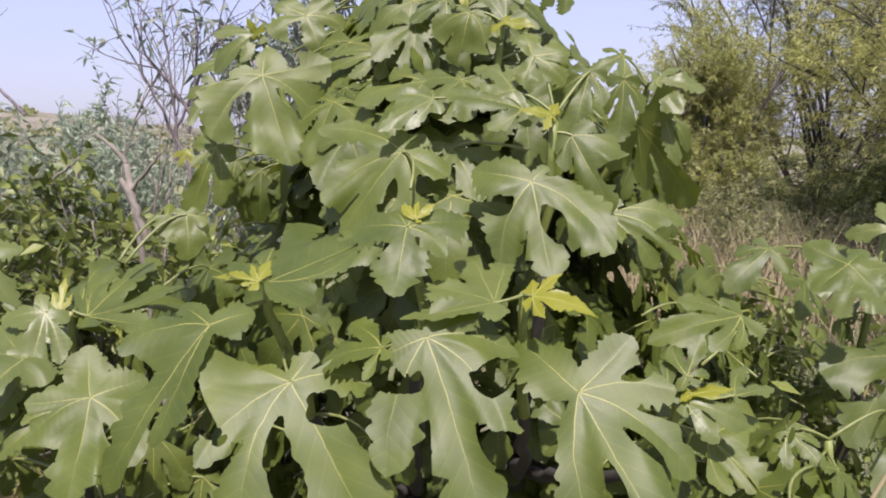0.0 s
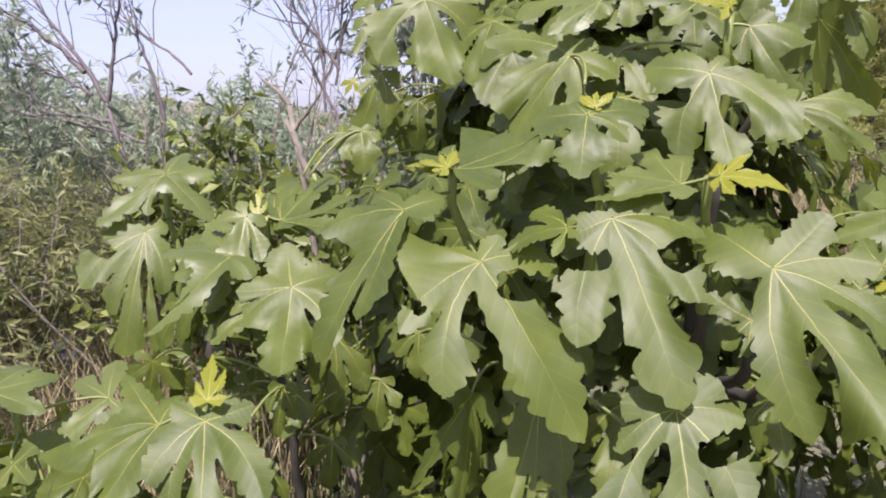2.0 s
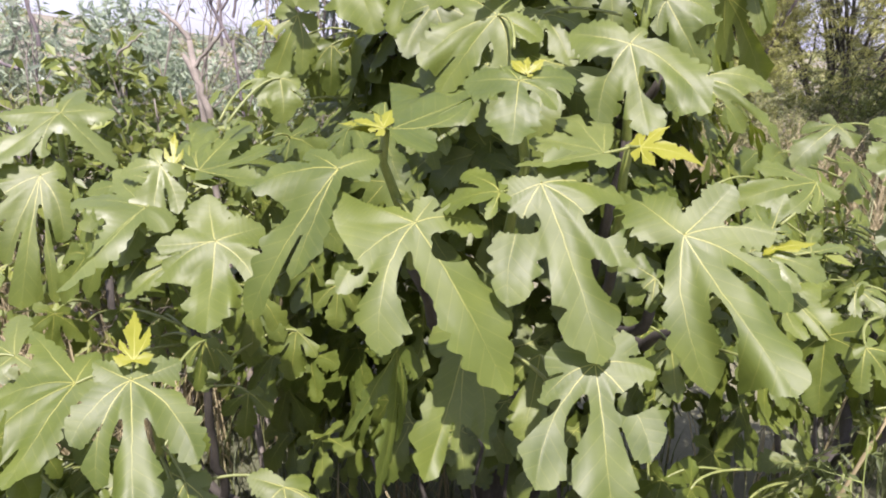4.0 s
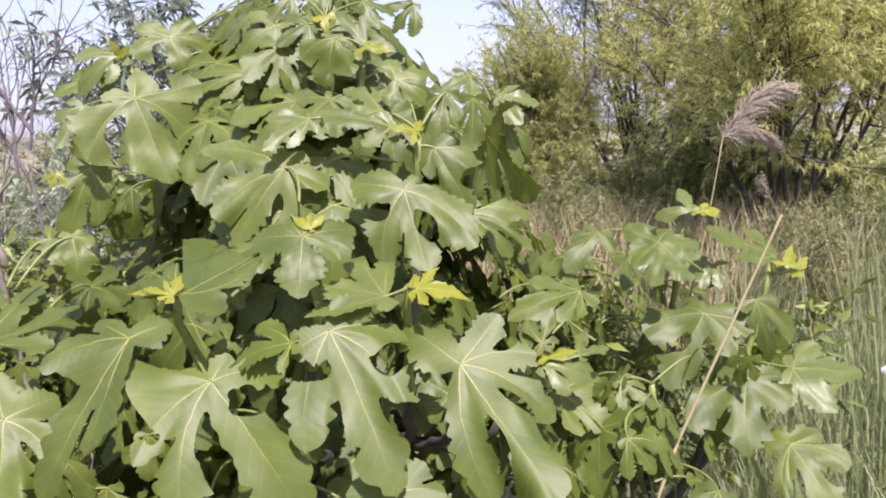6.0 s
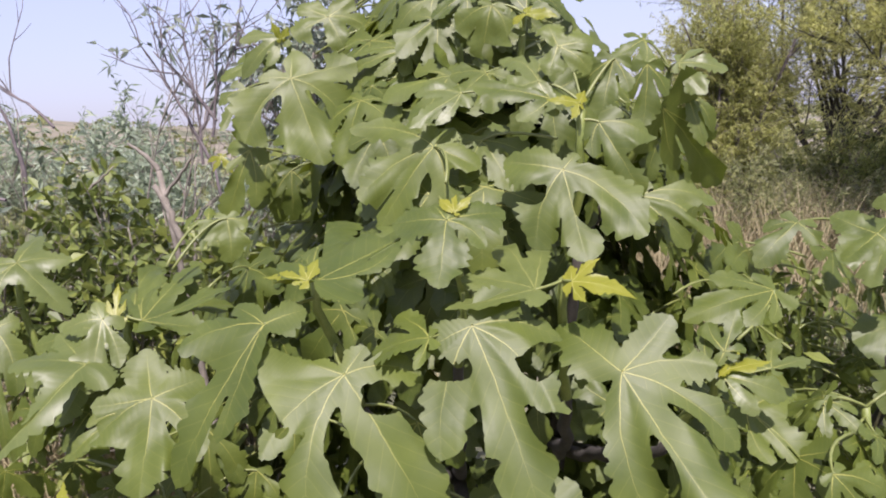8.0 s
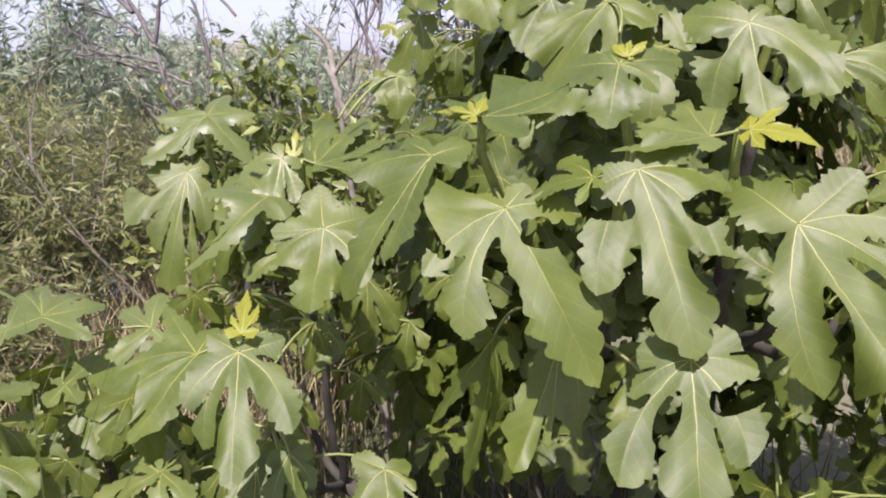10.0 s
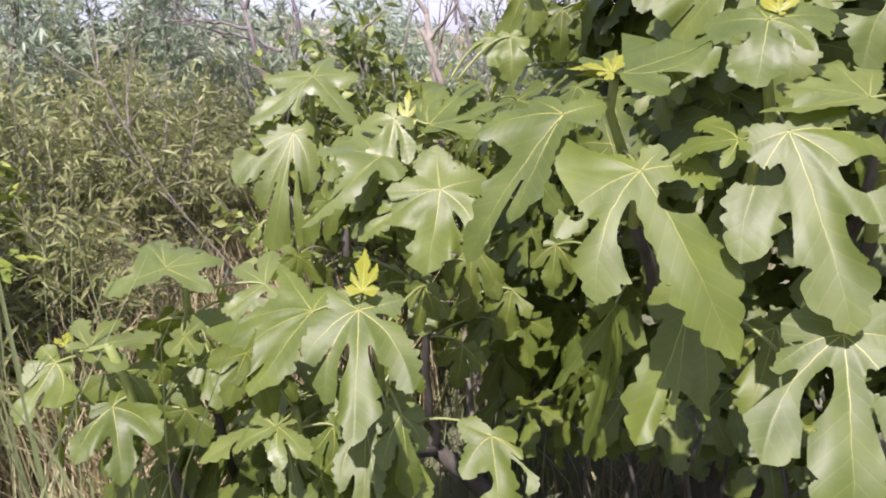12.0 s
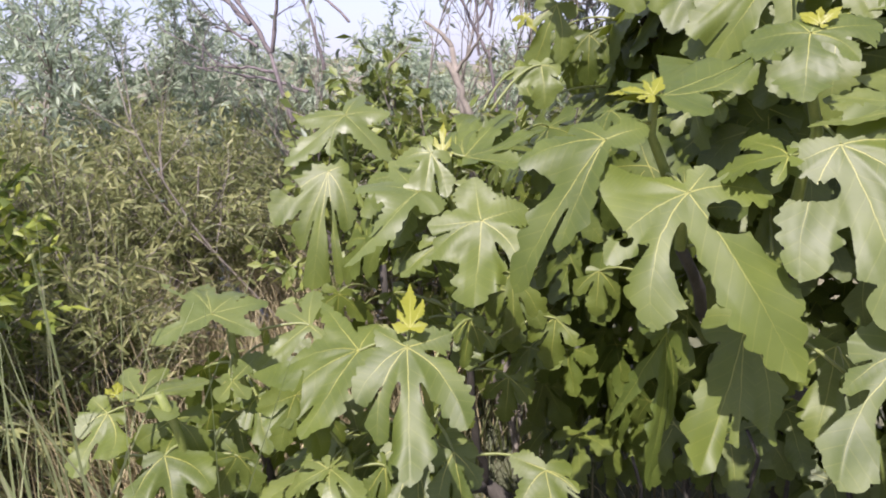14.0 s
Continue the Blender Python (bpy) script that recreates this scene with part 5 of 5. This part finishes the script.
for k, (a, b, r0, r1) in enumerate((((-0.78, 1.88, -0.03), (-0.91, 1.87, 1.5), 0.022, 0.013), ((-0.91, 1.87, 1.5), (-0.99, 1.87, 1.58), 0.013, 0.006), ((-0.91, 1.87, 1.42), (-0.81, 1.87, 1.53), 0.010, 0.005),
                                    ((-0.87, 1.87, 1.29), (-0.93, 1.87, 1.46), 0.018, 0.012), ((-1.12, 1.87, 1.46), (-1.04, 1.87, 1.52), 0.006, 0.003))):
    mesh_object("limb", *tube(bend(a, b, 0.004, 0.006, 9, np.random.default_rng(k), 0.002), np.linspace(r0, r1, 9) * 0.6 * (1 + 0.12 * (np.arange(9) % 3 == 1)), 7), TWIG, dead)

# ---- grasses ----
def grass(name, label, count, area, height, width, material, seed, lean=0.35, kind="stuff", clumps=0):
    """Many tapering blades standing on the ground, in clumps."""
    rng = np.random.default_rng(seed)
    x0, y0, x1, y1 = area
    cx, cy = rng.uniform(x0, x1, max(clumps, 1)), rng.uniform(y0, y1, max(clumps, 1))
    pick = rng.integers(0, max(clumps, 1), count)
    x = cx[pick] + rng.normal(0, 0.09, count) if clumps else rng.uniform(x0, x1, count)
    y = cy[pick] + rng.normal(0, 0.09, count) if clumps else rng.uniform(y0, y1, count)
    z = ground_height(x, y) - 0.02
    h = height * rng.uniform(0.45, 1.15, count)
    th = rng.uniform(0, 2 * np.pi, count)
    le = lean * rng.uniform(0.2, 1.4, count) * h
    ang = th + rng.normal(0, 0.5, count)
    rows = []
    for t, wf in ((0.0, 1.0), (0.4, 0.85), (0.75, 0.5), (1.0, 0.06)):
        px, py = x + np.cos(ang) * le * t * t, y + np.sin(ang) * le * t * t
        pz = z + h * t * (1 - 0.18 * t * np.minimum(le / h, 1.2))
        wx, wy = -np.sin(th) * width * wf * 0.5, np.cos(th) * width * wf * 0.5
        rows.append(np.stack([np.stack([px - wx, py - wy, pz], 1), np.stack([px + wx, py + wy, pz], 1)], 1))
    v = np.stack(rows, 1).reshape(-1, 3)
    b = np.arange(count)[:, None] * 8
    f = np.concatenate([b + np.array([0, 1, 3, 2]) + 2 * k for k in range(3)]).tolist()
    ob = mesh_object(name, v.tolist(), f, material, smooth=False)
    return tagged(ob, label, "grass", kind=kind)


grass("dry_grass", "dry straw-coloured grass among the left shrubs", 7000, (-3.4, 0.9, -1.15, 3.6), 0.85, 0.006, STRAW, 51, 0.5, clumps=130)
grass("dry_grass", "dry tan grass below the far trees", 5500, (0.6, 3.8, 4.6, 7.6), 0.95, 0.011, STRAW, 52, 0.55, clumps=170)
grass("grass", "dull green grass among the dry stems", 3500, (0.4, 3.2, 4.2, 7.4), 0.55, 0.009, GRASS, 57, 0.4, clumps=160)
grass("grass", "pale green and yellow grass beside the fig", 3400, (1.25, 1.3, 2.9, 3.6), 0.66, 0.006, PALEGRASS, 53, 0.5, clumps=90)
grass("reed_grass", "tall pale green reed grass beside the fig", 380, (1.7, 1.9, 3.0, 3.4), 1.15, 0.010, PALEGRASS, 58, 0.25, clumps=34)
grass("grass", "thin green grass under the fig", 3000, (-1.8, 0.5, 1.8, 2.4), 0.28, 0.006, GRASS, 54, 0.5, clumps=140)
grass("grass", "tall pale green reed grass at the path's edge", 110, (-1.30, 0.42, -1.0, 0.70), 1.25, 0.008, PALEGRASS, 55, 0.22, clumps=7)
grass("dry_grass", "dry grass and litter on open ground", 9000, (-9, -6, 12, 14), 0.35, 0.010, STRAW, 56, 0.5, clumps=500)

# ---- reed, stalks, thistle ----
def stalk(name, a, b, r, label, bow=0.02):
    ob = thing(name, (a[0], a[1], 0.0), label, "stalk")
    foot = (a[0] + (a[0] - b[0]) * a[2] / (b[2] - a[2]) * 0.6, a[1], -0.02)
    mesh_object("stem", *tube(bend(a, b, 0, bow, 14), np.linspace(r, r * 0.6, 14), 6), STRAW, ob)
    mesh_object("stem", *tube(bend(foot, a, 0, 0, 6), np.linspace(r * 1.1, r, 6), 6), STRAW, ob)
    return ob


stalk("dry_stalk", (0.646, 1.05, 0.962), (0.907, 1.128, 1.387), 0.0036, "broken pale straw stalk leaning in the fig leaves", 0.0)
stalk("dry_stalk", (1.396, 1.70, 0.959), (1.223, 1.70, 1.414), 0.0022, "thin dry stalk with a small seed head")
reed = stalk("reed", (0.77, 1.50, 0.668), (1.060, 1.62, 1.530), 0.0030, "tall dry reed with a drooping feathery plume", 0.02)
_g = np.random.default_rng(61)
spine = np.array([(1.060 + 0.175 * t, 1.62 + 0.01 * t, 1.530 + 0.25 * t - 0.115 * t * t) for t in np.linspace(0, 1, 30)])
low = np.array([(1.060 + 0.145 * t, 1.61, 1.535 + 0.09 * t - 0.105 * t * t) for t in np.linspace(0, 1, 24)])
fibres = Joined()
for line, reach in ((spine, 0.075), (low, 0.06)):
    fibres.add(*tube(line, np.linspace(0.0022, 0.0008, len(line)), 4))
    for _ in range(520):
        i = int(_g.uniform(0, len(line) - 2))
        d = line[i + 1] - line[i]
        d = d / np.linalg.norm(d) * 1.0 + _g.normal(0, 0.28, 3) + np.array([0, 0, -0.35])
        p = grow(_g, line[i], d, reach * _g.uniform(0.5, 1.2), 4, 0.06, -0.10)
        fibres.add(*tube(p, np.array([0.0007, 0.0009, 0.0011, 0.0003]), 3))
fibres.object("plume", PLUME, reed, "pinkish tan feathery plume")
head = Joined()
for _ in range(120):
    t = _g.uniform(0, 1)
    q = np.array((1.223 + 0.012 * t, 1.70, 1.414 - 0.05 * t)) + _g.normal(0, 0.006, 3)
    head.add(*tube(grow(_g, q, _g.normal(0, 1, 3), 0.016, 3, 0.1, -0.1), np.array([0.001, 0.0012, 0.0004]), 3))
seed = tagged(head.object("seed_head", PLUME), "small dry seed head on its thin stalk", "seed head")

thistle = thing("thistle", (1.84, 1.92, 0.0), "white thistle flower on a thin green stem", "flower")
mesh_object("stem", *tube(bend((1.84, 1.92, -0.02), (1.837, 1.90, 0.70), 0, 0.02, 10), np.linspace(0.004, 0.002, 10), 6), SHOOT, thistle)
petals = Joined()
for _ in range(160):
    d = _g.normal(0, 1, 3)
    d[2] = abs(d[2])
    petals.add(*tube(grow(_g, (1.837, 1.90, 0.70), d, 0.024, 3, 0.05, 0.0), np.array([0.0012, 0.0014, 0.0005]), 3))
petals.object("flower", FLOWER, thistle, "white flower head")
